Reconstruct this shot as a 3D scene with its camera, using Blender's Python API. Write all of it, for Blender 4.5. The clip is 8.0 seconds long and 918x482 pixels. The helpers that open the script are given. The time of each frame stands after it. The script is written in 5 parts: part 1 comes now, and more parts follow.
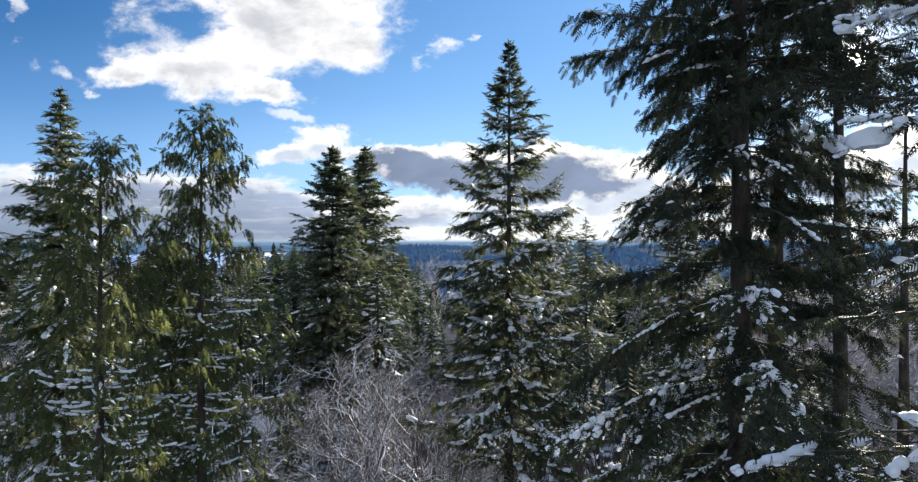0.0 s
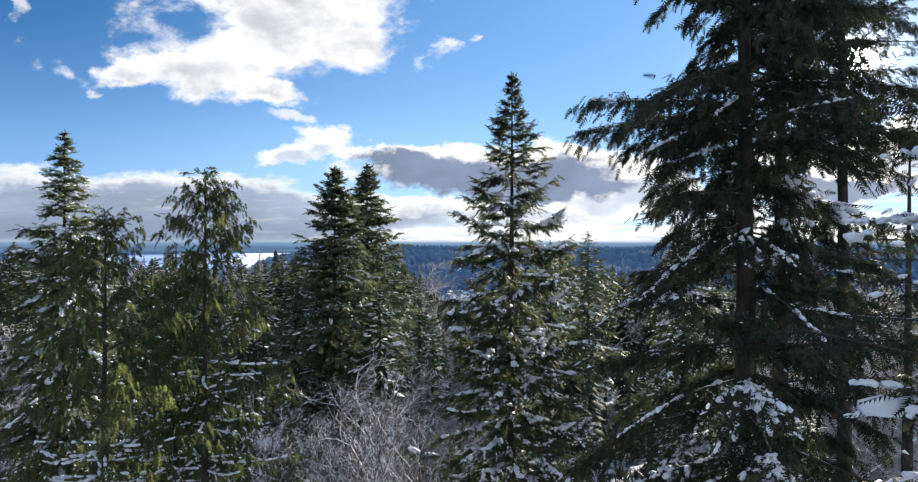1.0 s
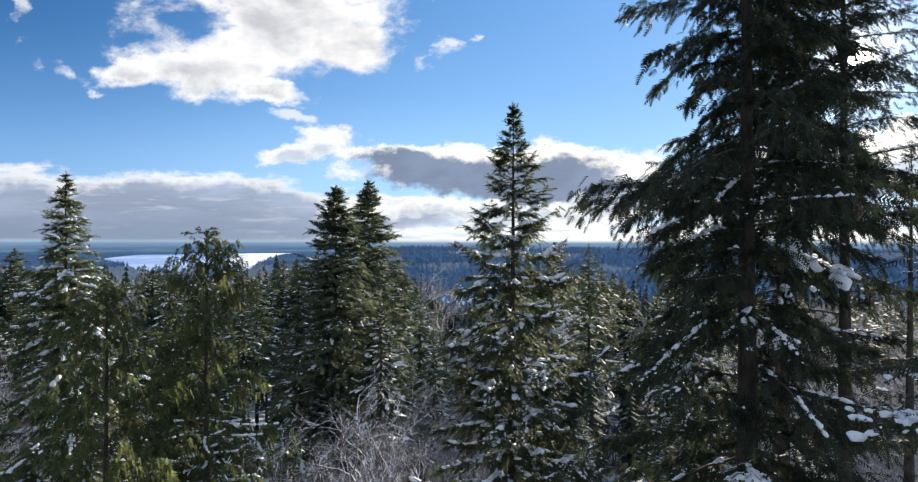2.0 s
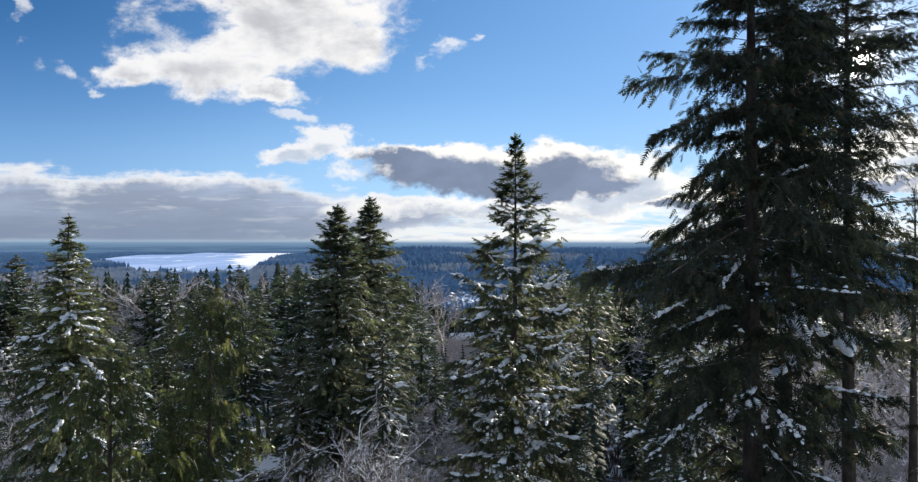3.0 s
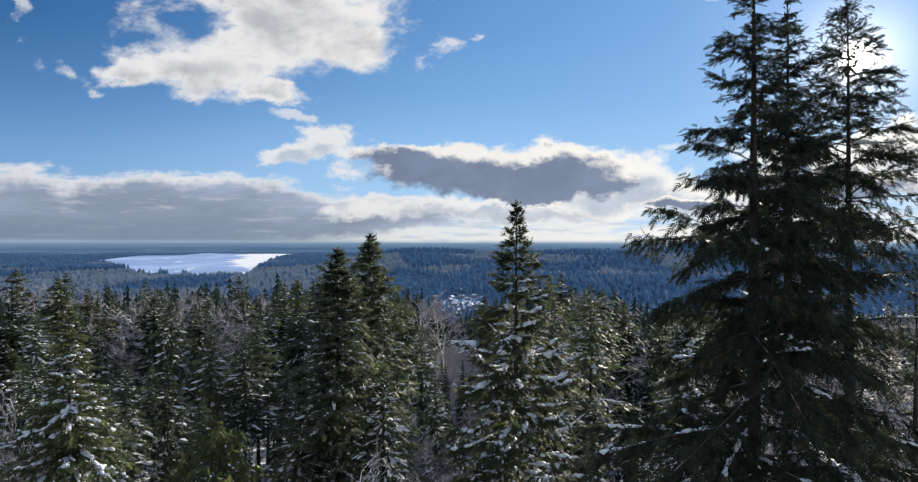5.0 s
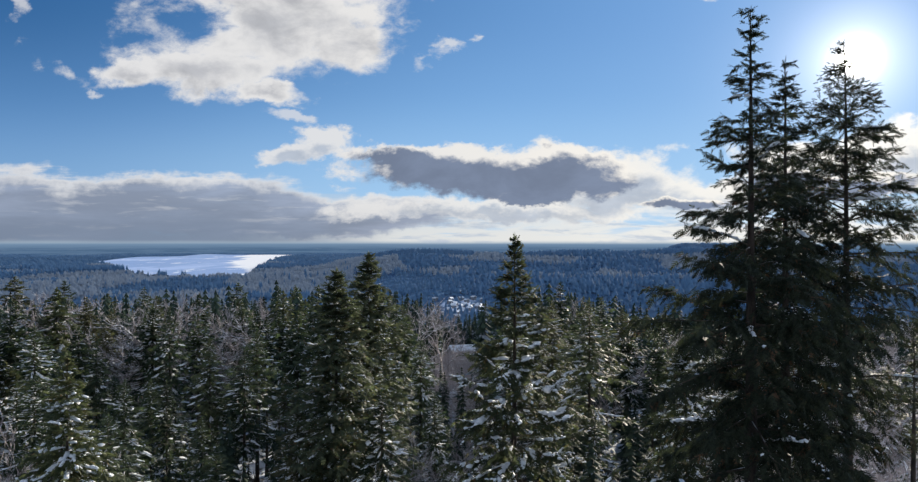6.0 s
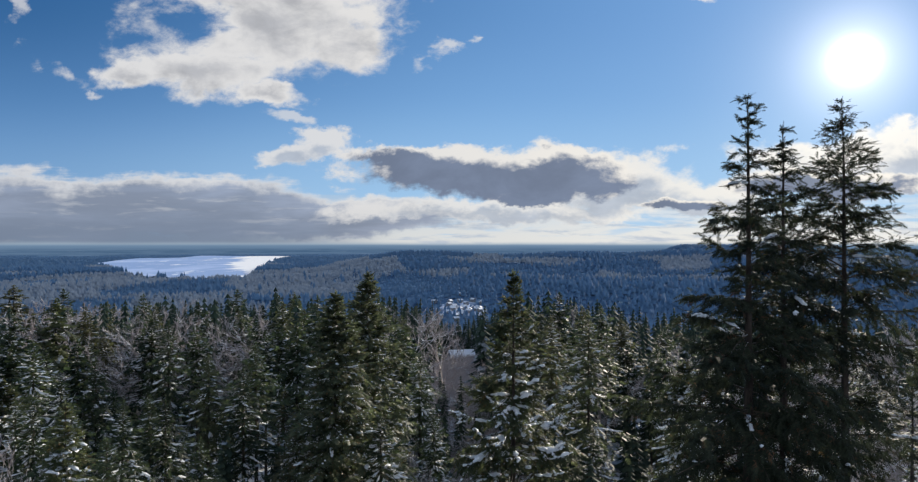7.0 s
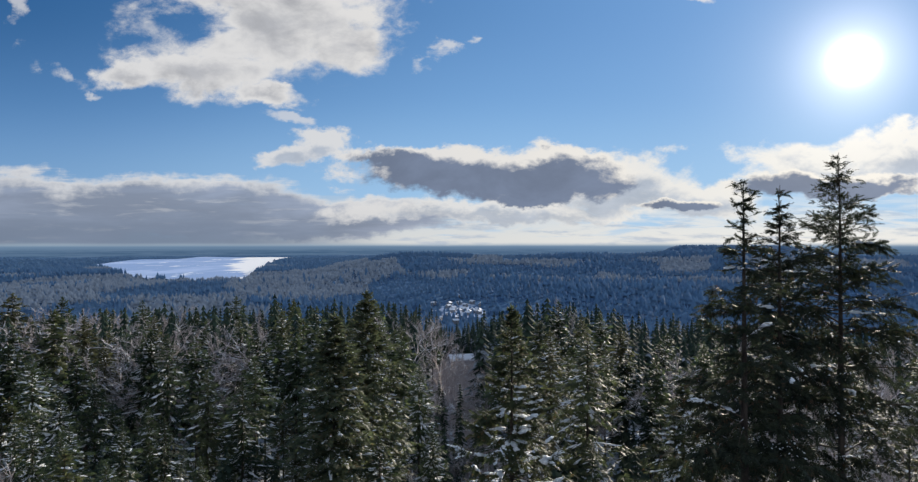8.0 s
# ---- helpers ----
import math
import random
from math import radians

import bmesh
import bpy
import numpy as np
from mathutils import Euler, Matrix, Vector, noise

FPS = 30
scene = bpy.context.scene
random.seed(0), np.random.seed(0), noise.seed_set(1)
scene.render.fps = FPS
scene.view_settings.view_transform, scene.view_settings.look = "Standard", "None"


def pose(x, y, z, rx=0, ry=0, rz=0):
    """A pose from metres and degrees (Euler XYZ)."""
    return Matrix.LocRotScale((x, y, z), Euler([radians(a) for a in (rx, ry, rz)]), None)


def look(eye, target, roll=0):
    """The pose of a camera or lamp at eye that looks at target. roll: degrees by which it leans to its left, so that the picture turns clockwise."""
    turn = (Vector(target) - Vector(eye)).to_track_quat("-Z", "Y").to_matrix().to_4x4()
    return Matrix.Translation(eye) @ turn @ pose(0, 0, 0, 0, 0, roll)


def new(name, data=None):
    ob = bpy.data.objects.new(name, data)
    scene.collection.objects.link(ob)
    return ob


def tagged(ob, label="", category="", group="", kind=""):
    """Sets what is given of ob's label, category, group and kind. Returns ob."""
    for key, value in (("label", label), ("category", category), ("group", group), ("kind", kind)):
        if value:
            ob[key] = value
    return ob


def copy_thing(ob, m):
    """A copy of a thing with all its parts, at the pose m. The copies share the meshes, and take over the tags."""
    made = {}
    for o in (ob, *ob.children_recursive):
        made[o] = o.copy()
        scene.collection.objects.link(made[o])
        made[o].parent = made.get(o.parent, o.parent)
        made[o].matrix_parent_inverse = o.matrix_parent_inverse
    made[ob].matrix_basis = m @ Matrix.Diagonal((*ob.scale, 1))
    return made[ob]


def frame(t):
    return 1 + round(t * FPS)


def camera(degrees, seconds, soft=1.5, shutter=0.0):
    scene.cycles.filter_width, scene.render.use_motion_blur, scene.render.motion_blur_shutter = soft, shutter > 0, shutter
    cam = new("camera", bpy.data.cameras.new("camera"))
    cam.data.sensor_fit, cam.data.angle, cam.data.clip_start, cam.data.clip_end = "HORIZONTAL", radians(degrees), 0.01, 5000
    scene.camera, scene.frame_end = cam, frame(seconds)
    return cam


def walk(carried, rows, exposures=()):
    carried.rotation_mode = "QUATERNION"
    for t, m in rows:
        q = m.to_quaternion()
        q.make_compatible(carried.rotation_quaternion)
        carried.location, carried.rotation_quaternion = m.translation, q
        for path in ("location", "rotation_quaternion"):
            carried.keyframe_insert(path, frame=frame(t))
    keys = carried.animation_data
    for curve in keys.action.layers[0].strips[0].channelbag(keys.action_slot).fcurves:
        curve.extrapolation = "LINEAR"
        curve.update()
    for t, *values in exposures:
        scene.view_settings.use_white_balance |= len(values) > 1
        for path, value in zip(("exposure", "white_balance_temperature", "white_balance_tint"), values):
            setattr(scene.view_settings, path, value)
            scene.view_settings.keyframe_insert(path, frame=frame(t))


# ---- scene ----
# A small aircraft lifts straight up beside tall firs over a snowy valley.
EYE = 18.0
cam = camera(66.0, 8.0, soft=1.25)
ROWS = [
    (0, 0.136, -0.017, -0.000, 0.000, 0.015, 0.023),
    (0.5, 0.130, -0.022, 0.909, 0.062, 0.030, -0.019),
    (1, 0.068, -0.021, 1.826, 0.124, 0.045, -0.078),
    (1.5, 0.063, -0.018, 2.706, 0.159, 0.048, -0.104),
    (3, -0.031, 0.010, 5.354, 0.258, 0.005, -0.089),
    (3.5, -0.079, 0.028, 6.281, 0.279, 0.000, -0.082),
    (4, -0.098, 0.028, 7.243, 0.280, 0.001, -0.089),
    (4.5, -0.099, 0.025, 8.209, 0.268, 0.004, -0.093),
    (6, -0.056, 0.027, 11.093, 0.169, 0.046, -0.051),
    (6.5, -0.038, 0.029, 12.074, 0.139, 0.086, -0.042),
    (7, -0.024, 0.017, 13.059, 0.113, 0.123, -0.036),
    (7.5, 0.002, -0.019, 14.034, 0.082, 0.151, -0.014),
    (8, 0.027, -0.067, 15.000, 0.055, 0.175, 0.021),
]
walk(cam, [(t, pose(x, y, EYE + z, 90 + pitch, roll, yaw)) for t, x, y, z, yaw, pitch, roll in ROWS],
     exposures=[(0.0, 1.52), (1.5, 1.47), (3.5, 1.23), (6.0, 1.0), (8.0, 0.88)])

# ---------------------------------------------------------------- sky and sun
SUN_AZ, SUN_EL = radians(29.1), radians(12.7)
SUN_DIR = Vector((math.sin(SUN_AZ) * math.cos(SUN_EL), math.cos(SUN_AZ) * math.cos(SUN_EL), math.sin(SUN_EL)))


class Nodes:
    """Short names for node trees."""

    def __init__(self, tree):
        self.tree = tree

    def add(self, kind):
        return self.tree.nodes.new(kind)

    def put(self, socket, v):
        if isinstance(v, bpy.types.NodeSocket):
            self.tree.links.new(v, socket)
        elif v is not None:
            socket.default_value = v

    def math(self, op, a, b=None, c=None, clamp=False):
        n = self.add("ShaderNodeMath")
        n.operation, n.use_clamp = op, clamp
        for s, v in zip(n.inputs, (a, b, c)):
            self.put(s, v)
        return n.outputs[0]

    def step(self, v, lo, hi, out0=0.0, out1=1.0):
        n = self.add("ShaderNodeMapRange")
        n.interpolation_type = "SMOOTHSTEP"
        for s, x in zip(n.inputs, (v, lo, hi, out0, out1)):
            self.put(s, x)
        return n.outputs[0]

    def mix(self, f, a, b, blend="MIX"):
        n = self.add("ShaderNodeMix")
        n.data_type, n.blend_type = "RGBA", blend
        self.put(n.inputs[0], f)
        for s, v in ((n.inputs[6], a), (n.inputs[7], b)):
            self.put(s, (*v, 1.0) if isinstance(v, tuple) and len(v) == 3 else v)
        return n.outputs[2]

    def noise(self, vec, scale, detail=4.0, rough=0.55, dist=0.0):
        n = self.add("ShaderNodeTexNoise")
        self.put(n.inputs["Vector"], vec)
        n.inputs["Scale"].default_value = scale
        n.inputs["Detail"].default_value = detail
        n.inputs["Roughness"].default_value = rough
        n.inputs["Distortion"].default_value = dist
        return n.outputs["Fac"]

    def xyz(self, x, y, z):
        n = self.add("ShaderNodeCombineXYZ")
        for s, v in zip(n.inputs, (x, y, z)):
            self.put(s, v)
        return n.outputs[0]


def make_world():
    w = bpy.data.worlds.new("winter_sky")
    scene.world = w
    w.use_nodes = True
    w.node_tree.nodes.clear()
    g = Nodes(w.node_tree)
    sky = g.add("ShaderNodeTexSky")
    sky.sky_type, sky.sun_disc, sky.sun_elevation, sky.sun_rotation = "NISHITA", False, SUN_EL, SUN_AZ
    sky.altitude, sky.air_density, sky.dust_density, sky.ozone_density = 300.0, SKY_AIR, SKY_DUST, SKY_OZONE
    d = g.add("ShaderNodeTexCoord").outputs["Generated"]
    sep = g.add("ShaderNodeSeparateXYZ")
    g.put(sep.inputs[0], d)
    ahead = g.math("MAXIMUM", sep.outputs[1], 0.02)
    u, v = g.math("DIVIDE", sep.outputs[0], ahead), g.math("DIVIDE", sep.outputs[2], ahead)
    front = g.step(sep.outputs[1], 0.05, 0.3)
    # ragged edges: the plane of the sky is bent by two sizes of noise
    flat = g.xyz(u, g.math("MULTIPLY", v, 1.6), 3.0)
    big = g.noise(flat, 8.0, 9.0, 0.62, 0.3)
    fine = g.noise(flat, 30.0, 7.0, 0.65, 0.4)
    rag = g.math("ADD", g.math("MULTIPLY", g.math("SUBTRACT", big, 0.5), 3.2), g.math("MULTIPLY", g.math("SUBTRACT", fine, 0.5), 1.3))
    us, vs = u, v
    for scale, amount in ((6.0, 0.13), (22.0, 0.05)):
        du = g.noise(g.xyz(u, g.math("MULTIPLY", v, 1.4), 11.0), scale, 6.0, 0.6)
        dv = g.noise(g.xyz(u, g.math("MULTIPLY", v, 1.4), 27.0), scale, 6.0, 0.6)
        us = g.math("ADD", us, g.math("MULTIPLY", g.math("SUBTRACT", du, 0.5), amount))
        vs = g.math("ADD", vs, g.math("MULTIPLY", g.math("SUBTRACT", dv, 0.5), amount * 0.65))

    def puff(cu, cv, ru, rv, lean=0.0, drop=0.0):
        a, b = g.math("SUBTRACT", us, cu), g.math("SUBTRACT", vs, cv - drop * rv)
        if lean:
            b = g.math("SUBTRACT", b, g.math("MULTIPLY", a, lean))
        a, b = g.math("DIVIDE", a, ru), g.math("DIVIDE", b, rv)
        r2 = g.math("ADD", g.math("MULTIPLY", a, a), g.math("MULTIPLY", b, b))
        return g.math("SUBTRACT", 1.0, g.math("SQRT", r2))

    def union(puffs, drop=0.0):
        f = None
        for p in puffs:
            e = puff(*p, drop=drop)
            f = e if f is None else g.math("MAXIMUM", f, e)
        return f

    # u and v are tangents of the angles to the side and up
    high = union(((-0.27, 0.318, 0.19, 0.085), (-0.375, 0.240, 0.13, 0.036), (-0.47, 0.235, 0.06, 0.022),
                  (-0.15, 0.285, 0.085, 0.048), (-0.27, 0.212, 0.05, 0.018, -0.2)))
    hole = puff(-0.375, 0.315, 0.07, 0.032)
    high = g.math("SUBTRACT", high, g.math("MULTIPLY", g.step(hole, -0.3, 1.0), 0.55))
    wisps = union(((-0.560, 0.240, 0.042, 0.020, -0.6), (-0.045, 0.268, 0.030, 0.018, 0.6), (-0.022, 0.285, 0.030, 0.010, -0.2), (0.01, 0.292, 0.014, 0.009), (-0.235, 0.168, 0.035, 0.009, -0.25),
                   (0.31, 0.128, 0.020, 0.011), (-0.53, 0.208, 0.012, 0.008), (-0.62, 0.335, 0.015, 0.03), (0.33, 0.345, 0.03, 0.01)))
    dark_puffs = ((-0.01, 0.102, 0.17, 0.040), (0.14, 0.100, 0.13, 0.038), (0.10, 0.07, 0.08, 0.018), (-0.08, 0.12, 0.10, 0.024), (0.52, 0.082, 0.16, 0.022), (0.30, 0.055, 0.06, 0.012))
    dark, dark_low = union(dark_puffs), union(dark_puffs, 0.35)
    white_puffs = ((0.23, 0.085, 0.12, 0.050), (0.33, 0.062, 0.12, 0.034), (0.06, 0.045, 0.28, 0.020), (0.53, 0.105, 0.17, 0.045),
                   (0.64, 0.128, 0.13, 0.050), (-0.235, 0.120, 0.060, 0.022, 0.30), (-0.195, 0.140, 0.050, 0.022), (0.055, 0.108, 0.24, 0.034))
    white, white_low = union(white_puffs), union(white_puffs, 0.35)
    # long, low layers of cloud
    drawn = g.noise(g.xyz(u, g.math("MULTIPLY", v, 6.0), 9.0), 5.0, 5.0, 0.55, 0.3)
    bars = g.noise(g.xyz(g.math("MULTIPLY", u, 2.0), g.math("MULTIPLY", v, 13.0), 6.0), 6.0, 7.0, 0.6, 0.3)
    long_rag = g.math("ADD", g.math("MULTIPLY", g.math("SUBTRACT", drawn, 0.5), 2.6), g.math("MULTIPLY", g.math("SUBTRACT", bars, 0.5), 1.6))
    bank_puffs = ((-0.62, 0.050, 0.40, 0.060), (-0.42, 0.052, 0.30, 0.052, -0.06), (-0.22, 0.035, 0.26, 0.034), (-0.9, 0.06, 0.5, 0.06))
    bank, bank_low = union(bank_puffs), union(bank_puffs, 0.35)

    def cover(f, amp, lo, hi):
        return g.step(g.math("ADD", f, g.math("MULTIPLY", rag, amp)), lo, hi)

    c_high, c_wisp = cover(high, 0.55, -0.10, 0.48), cover(wisps, 1.15, 0.0, 0.85)
    c_dark, c_white, c_bank = cover(dark, 0.35, -0.05, 0.25), cover(white, 0.45, -0.05, 0.32), g.step(g.math("ADD", bank, g.math("MULTIPLY", long_rag, 0.30)), 0.0, 0.30)
    # streaks of low cloud and haze that thicken to the horizon
    streak = g.noise(g.xyz(g.math("MULTIPLY", u, 3.0), g.math("MULTIPLY", v, 26.0), 1.0), 2.2, 6.0, 0.6, 0.4)
    low = g.math("MULTIPLY", g.step(v, 0.10, 0.0), g.step(g.math("ADD", streak, g.step(v, 0.09, 0.0, 0.0, 0.22)), 0.48, 0.66))
    low = g.math("MAXIMUM", low, g.step(v, 0.035, -0.005, 0.0, 0.85))
    # brightness: thin rims glow, thick bodies are grey; the sun side is brighter
    sun = g.add("ShaderNodeVectorMath")
    sun.operation = "DOT_PRODUCT"
    g.put(sun.inputs[0], d)
    sun.inputs[1].default_value = SUN_DIR
    cosine = g.math("MAXIMUM", sun.outputs["Value"], 0.0)
    toward = g.math("POWER", cosine, 8.0)
    lit = g.mix(toward, CLOUD_LIT, CLOUD_SUN)
    body = g.noise(flat, 15.0, 6.0, 0.6, 0.3)
    shifted = g.xyz(g.math("ADD", u, 0.010), g.math("ADD", g.math("MULTIPLY", v, 1.6), 0.022), 3.0)
    relief = g.math("MULTIPLY", g.math("SUBTRACT", body, g.noise(shifted, 15.0, 6.0, 0.6, 0.3)), 3.0)

    def shaded(f, rim, depth, grey):
        k = g.math("ADD", f, g.math("MULTIPLY", g.math("SUBTRACT", body, 0.5), 0.8))
        deep_grey = g.mix(g.step(big, 0.35, 0.65), grey, tuple(1.25 * c for c in grey))
        return g.mix(g.step(g.math("SUBTRACT", k, g.math("MULTIPLY", relief, 0.5)), rim, rim + depth), lit, deep_grey)

    base = g.add("ShaderNodeVectorMath")
    base.operation = "SCALE"
    g.put(base.inputs[0], sky.outputs[0])
    base.inputs["Scale"].default_value = SKY_GAIN
    deep = g.add("ShaderNodeHueSaturation")
    deep.inputs["Saturation"].default_value = SKY_SAT
    g.put(deep.inputs["Color"], base.outputs[0])
    tint = g.mix(1.0, deep.outputs[0], SKY_TINT, "MULTIPLY")
    # brightness of the air round the sun
    glow = 0.0
    for power, amount in SUN_HALO:
        glow = g.math("ADD", glow, g.math("MULTIPLY", g.math("POWER", cosine, power), amount))
    col = g.mix(0.85, tint, g.mix(g.step(v, 0.36, 0.10), g.mix(g.step(u, -0.7, 0.5), (0.030, 0.125, 0.325), (0.172, 0.380, 0.740)), g.mix(g.step(u, -0.6, 0.1), (0.125, 0.290, 0.585), (0.235, 0.460, 0.80))))
    col = g.mix(g.math("MULTIPLY", g.step(v, 0.22, 0.0, 0.0, 0.65), g.step(u, -0.75, -0.1, 0.45, 1.0)), col, (0.46, 0.70, 0.95))
    pale = g.mix(g.step(bars, 0.50, 0.66), g.mix(toward, CLOUD_LOW, CLOUD_SUN), (0.56, 0.60, 0.67))
    pale = g.mix(g.step(u, -0.45, -0.05), (0.28, 0.345, 0.445), pale)
    col = g.mix(g.math("MULTIPLY", low, 0.9), col, pale)
    col = g.mix(g.math("MULTIPLY", c_bank, 0.93), col, g.mix(g.step(g.math("ADD", bank_low, g.math("MULTIPLY", long_rag, 0.20)), -0.14, 0.22), lit, g.mix(g.math("MULTIPLY", g.step(bars, 0.52, 0.70), 0.4), g.mix(g.step(drawn, 0.35, 0.72), CLOUD_BANK, tuple(1.5 * c for c in CLOUD_BANK)), lit)))
    # the far side of the bank sinks into blue-grey haze
    murk = g.math("MULTIPLY", g.step(v, 0.070, 0.004, 0.0, 0.8), g.step(g.math("ADD", u, g.math("MULTIPLY", long_rag, 0.08)), -0.06, -0.34))
    col = g.mix(murk, col, (0.185, 0.238, 0.335))
    col = g.mix(g.math("MULTIPLY", c_white, 0.9), col, shaded(white_low, 0.22, 0.6, (0.46, 0.50, 0.57)))
    col = g.mix(c_dark, col, shaded(dark_low, -0.02, 0.42, CLOUD_GREY))
    col = g.mix(c_high, col, shaded(high, 0.22, 0.8, CLOUD_HIGH))
    col = g.mix(g.math("MULTIPLY", c_wisp, 0.65), col, lit)
    # broken cloud over the rest of the sky, bright where it faces the sun
    dome = g.math("ADD", g.math("MAXIMUM", sep.outputs[2], 0.0), 0.18)
    over = g.xyz(g.math("DIVIDE", sep.outputs[0], dome), g.math("DIVIDE", sep.outputs[1], dome), 5.0)
    field = g.step(g.noise(over, 1.1, 6.0, 0.6), 0.43, 0.57)
    face = g.step(sun.outputs["Value"], 0.3, -0.8)
    rest = g.mix(g.math("MULTIPLY", field, 0.9), tint, g.mix(face, (0.54, 0.61, 0.73), (0.80, 0.84, 0.91)))
    col = g.mix(front, rest, col)
    halo = g.mix(1.0, (1.0, 0.95, 0.86), g.xyz(glow, glow, glow), "MULTIPLY")
    col = g.mix(1.0, col, halo, "ADD")
    bg = g.add("ShaderNodeBackground")
    g.put(bg.inputs[0], col)
    bg.inputs[1].default_value = 0.5
    g.put(g.add("ShaderNodeOutputWorld").inputs[0], bg.outputs[0])


SKY_GAIN, SKY_AIR, SKY_DUST, SKY_OZONE, SKY_SAT = 0.10, 1.0, 0.1, 3.0, 1.12
SKY_TINT = (0.88, 0.98, 1.12)
CLOUD_LIT, CLOUD_SUN = (0.76, 0.76, 0.77), (1.0, 0.95, 0.86)
CLOUD_GREY, CLOUD_BANK, CLOUD_HIGH, CLOUD_LOW = (0.17, 0.212, 0.305), (0.245, 0.285, 0.375), (0.42, 0.43, 0.46), (0.72, 0.72, 0.70)
SUN_HALO = ((24.0, 0.04), (150.0, 0.22), (700.0, 0.6), (6000.0, 3.0), (20000.0, 80.0))
make_world()

sun_data = bpy.data.lights.new("sun", "SUN")
sun_data.energy, sun_data.angle, sun_data.color = 5.0, radians(0.53), (1.0, 0.90, 0.76)
sun_ob = new("sun", sun_data)
sun_ob.matrix_world = look(SUN_DIR * 100, (0, 0, 0))


# ---------------------------------------------------------------- materials
def material(name):
    m = bpy.data.materials.new(name)
    m.use_nodes = True
    m.node_tree.nodes.clear()
    return m, Nodes(m.node_tree)


def finish(g, shader, bump=None):
    g.put(g.add("ShaderNodeOutputMaterial").inputs[0], shader)


def principled(g, colour, rough, normal=None, spec=0.3):
    p = g.add("ShaderNodeBsdfPrincipled")
    g.put(p.inputs["Base Color"], colour)
    g.put(p.inputs["Roughness"], rough)
    p.inputs["Specular IOR Level"].default_value = spec
    if normal is not None:
        g.put(p.inputs["Normal"], normal)
    return p.outputs[0]


def bumped(g, height, strength, distance):
    b = g.add("ShaderNodeBump")
    b.inputs["Strength"].default_value = strength
    b.inputs["Distance"].default_value = distance
    g.put(b.inputs["Height"], height)
    return b.outputs[0]


def needle_material(name, dark, light, dead, dead_share, through_light=0.3, vary=0.4):
    m, g = material(name)
    geo = g.add("ShaderNodeNewGeometry")
    place = g.add("ShaderNodeTexCoord").outputs["Object"]
    rnd = g.add("ShaderNodeObjectInfo").outputs["Random"]
    patch = g.noise(place, 0.9, 3.0)
    k = g.math("ADD", g.math("MULTIPLY", geo.outputs["Random Per Island"], 0.55), g.math("MULTIPLY", patch, 0.6))
    k = g.math("ADD", k, g.math("MULTIPLY", g.math("SUBTRACT", rnd, 0.5), vary))
    col = g.mix(g.step(k, 0.15, 1.0), dark, light)
    brown = g.math("MULTIPLY", g.step(g.noise(place, 2.6, 3.0), 0.62 - dead_share, 0.72 - dead_share), g.math("GREATER_THAN", geo.outputs["Random Per Island"], 0.5))
    col = g.mix(brown, col, dead)
    if vary > 0.5:
        # some trees are rustier than the rest
        col = g.mix(g.step(rnd, 0.70, 0.95, 0.0, 0.45), col, dead)
    a = principled(g, col, 0.6, spec=0.12)
    t = g.add("ShaderNodeBsdfTranslucent")
    g.put(t.inputs[0], g.mix(1.0, g.mix(0.4, col, light), (1.4, 1.45, 1.15), "MULTIPLY"))
    s = g.add("ShaderNodeMixShader")
    s.inputs[0].default_value = through_light
    g.put(s.inputs[1], a)
    g.put(s.inputs[2], t.outputs[0])
    finish(g, s.outputs[0])
    return m


def snow_material(name, dirt=0.0):
    m, g = material(name)
    place = g.add("ShaderNodeTexCoord").outputs["Object"]
    n = g.noise(place, 7.0, 5.0)
    col = g.mix(g.step(n, 0.35, 0.75), (0.86, 0.89, 0.94), (0.77 - dirt, 0.81 - dirt, 0.88 - dirt))
    p = g.add("ShaderNodeBsdfPrincipled")
    g.put(p.inputs["Base Color"], col)
    p.inputs["Roughness"].default_value = 0.65
    p.inputs["Specular IOR Level"].default_value = 0.3
    g.put(p.inputs["Normal"], bumped(g, g.noise(place, 26.0, 4.0), 0.5, 0.03))
    t = g.add("ShaderNodeBsdfTranslucent")
    t.inputs[0].default_value = (0.90, 0.93, 0.97, 1)
    s = g.add("ShaderNodeMixShader")
    s.inputs[0].default_value = 0.14
    g.put(s.inputs[1], p.outputs[0])
    g.put(s.inputs[2], t.outputs[0])
    finish(g, s.outputs[0])
    return m


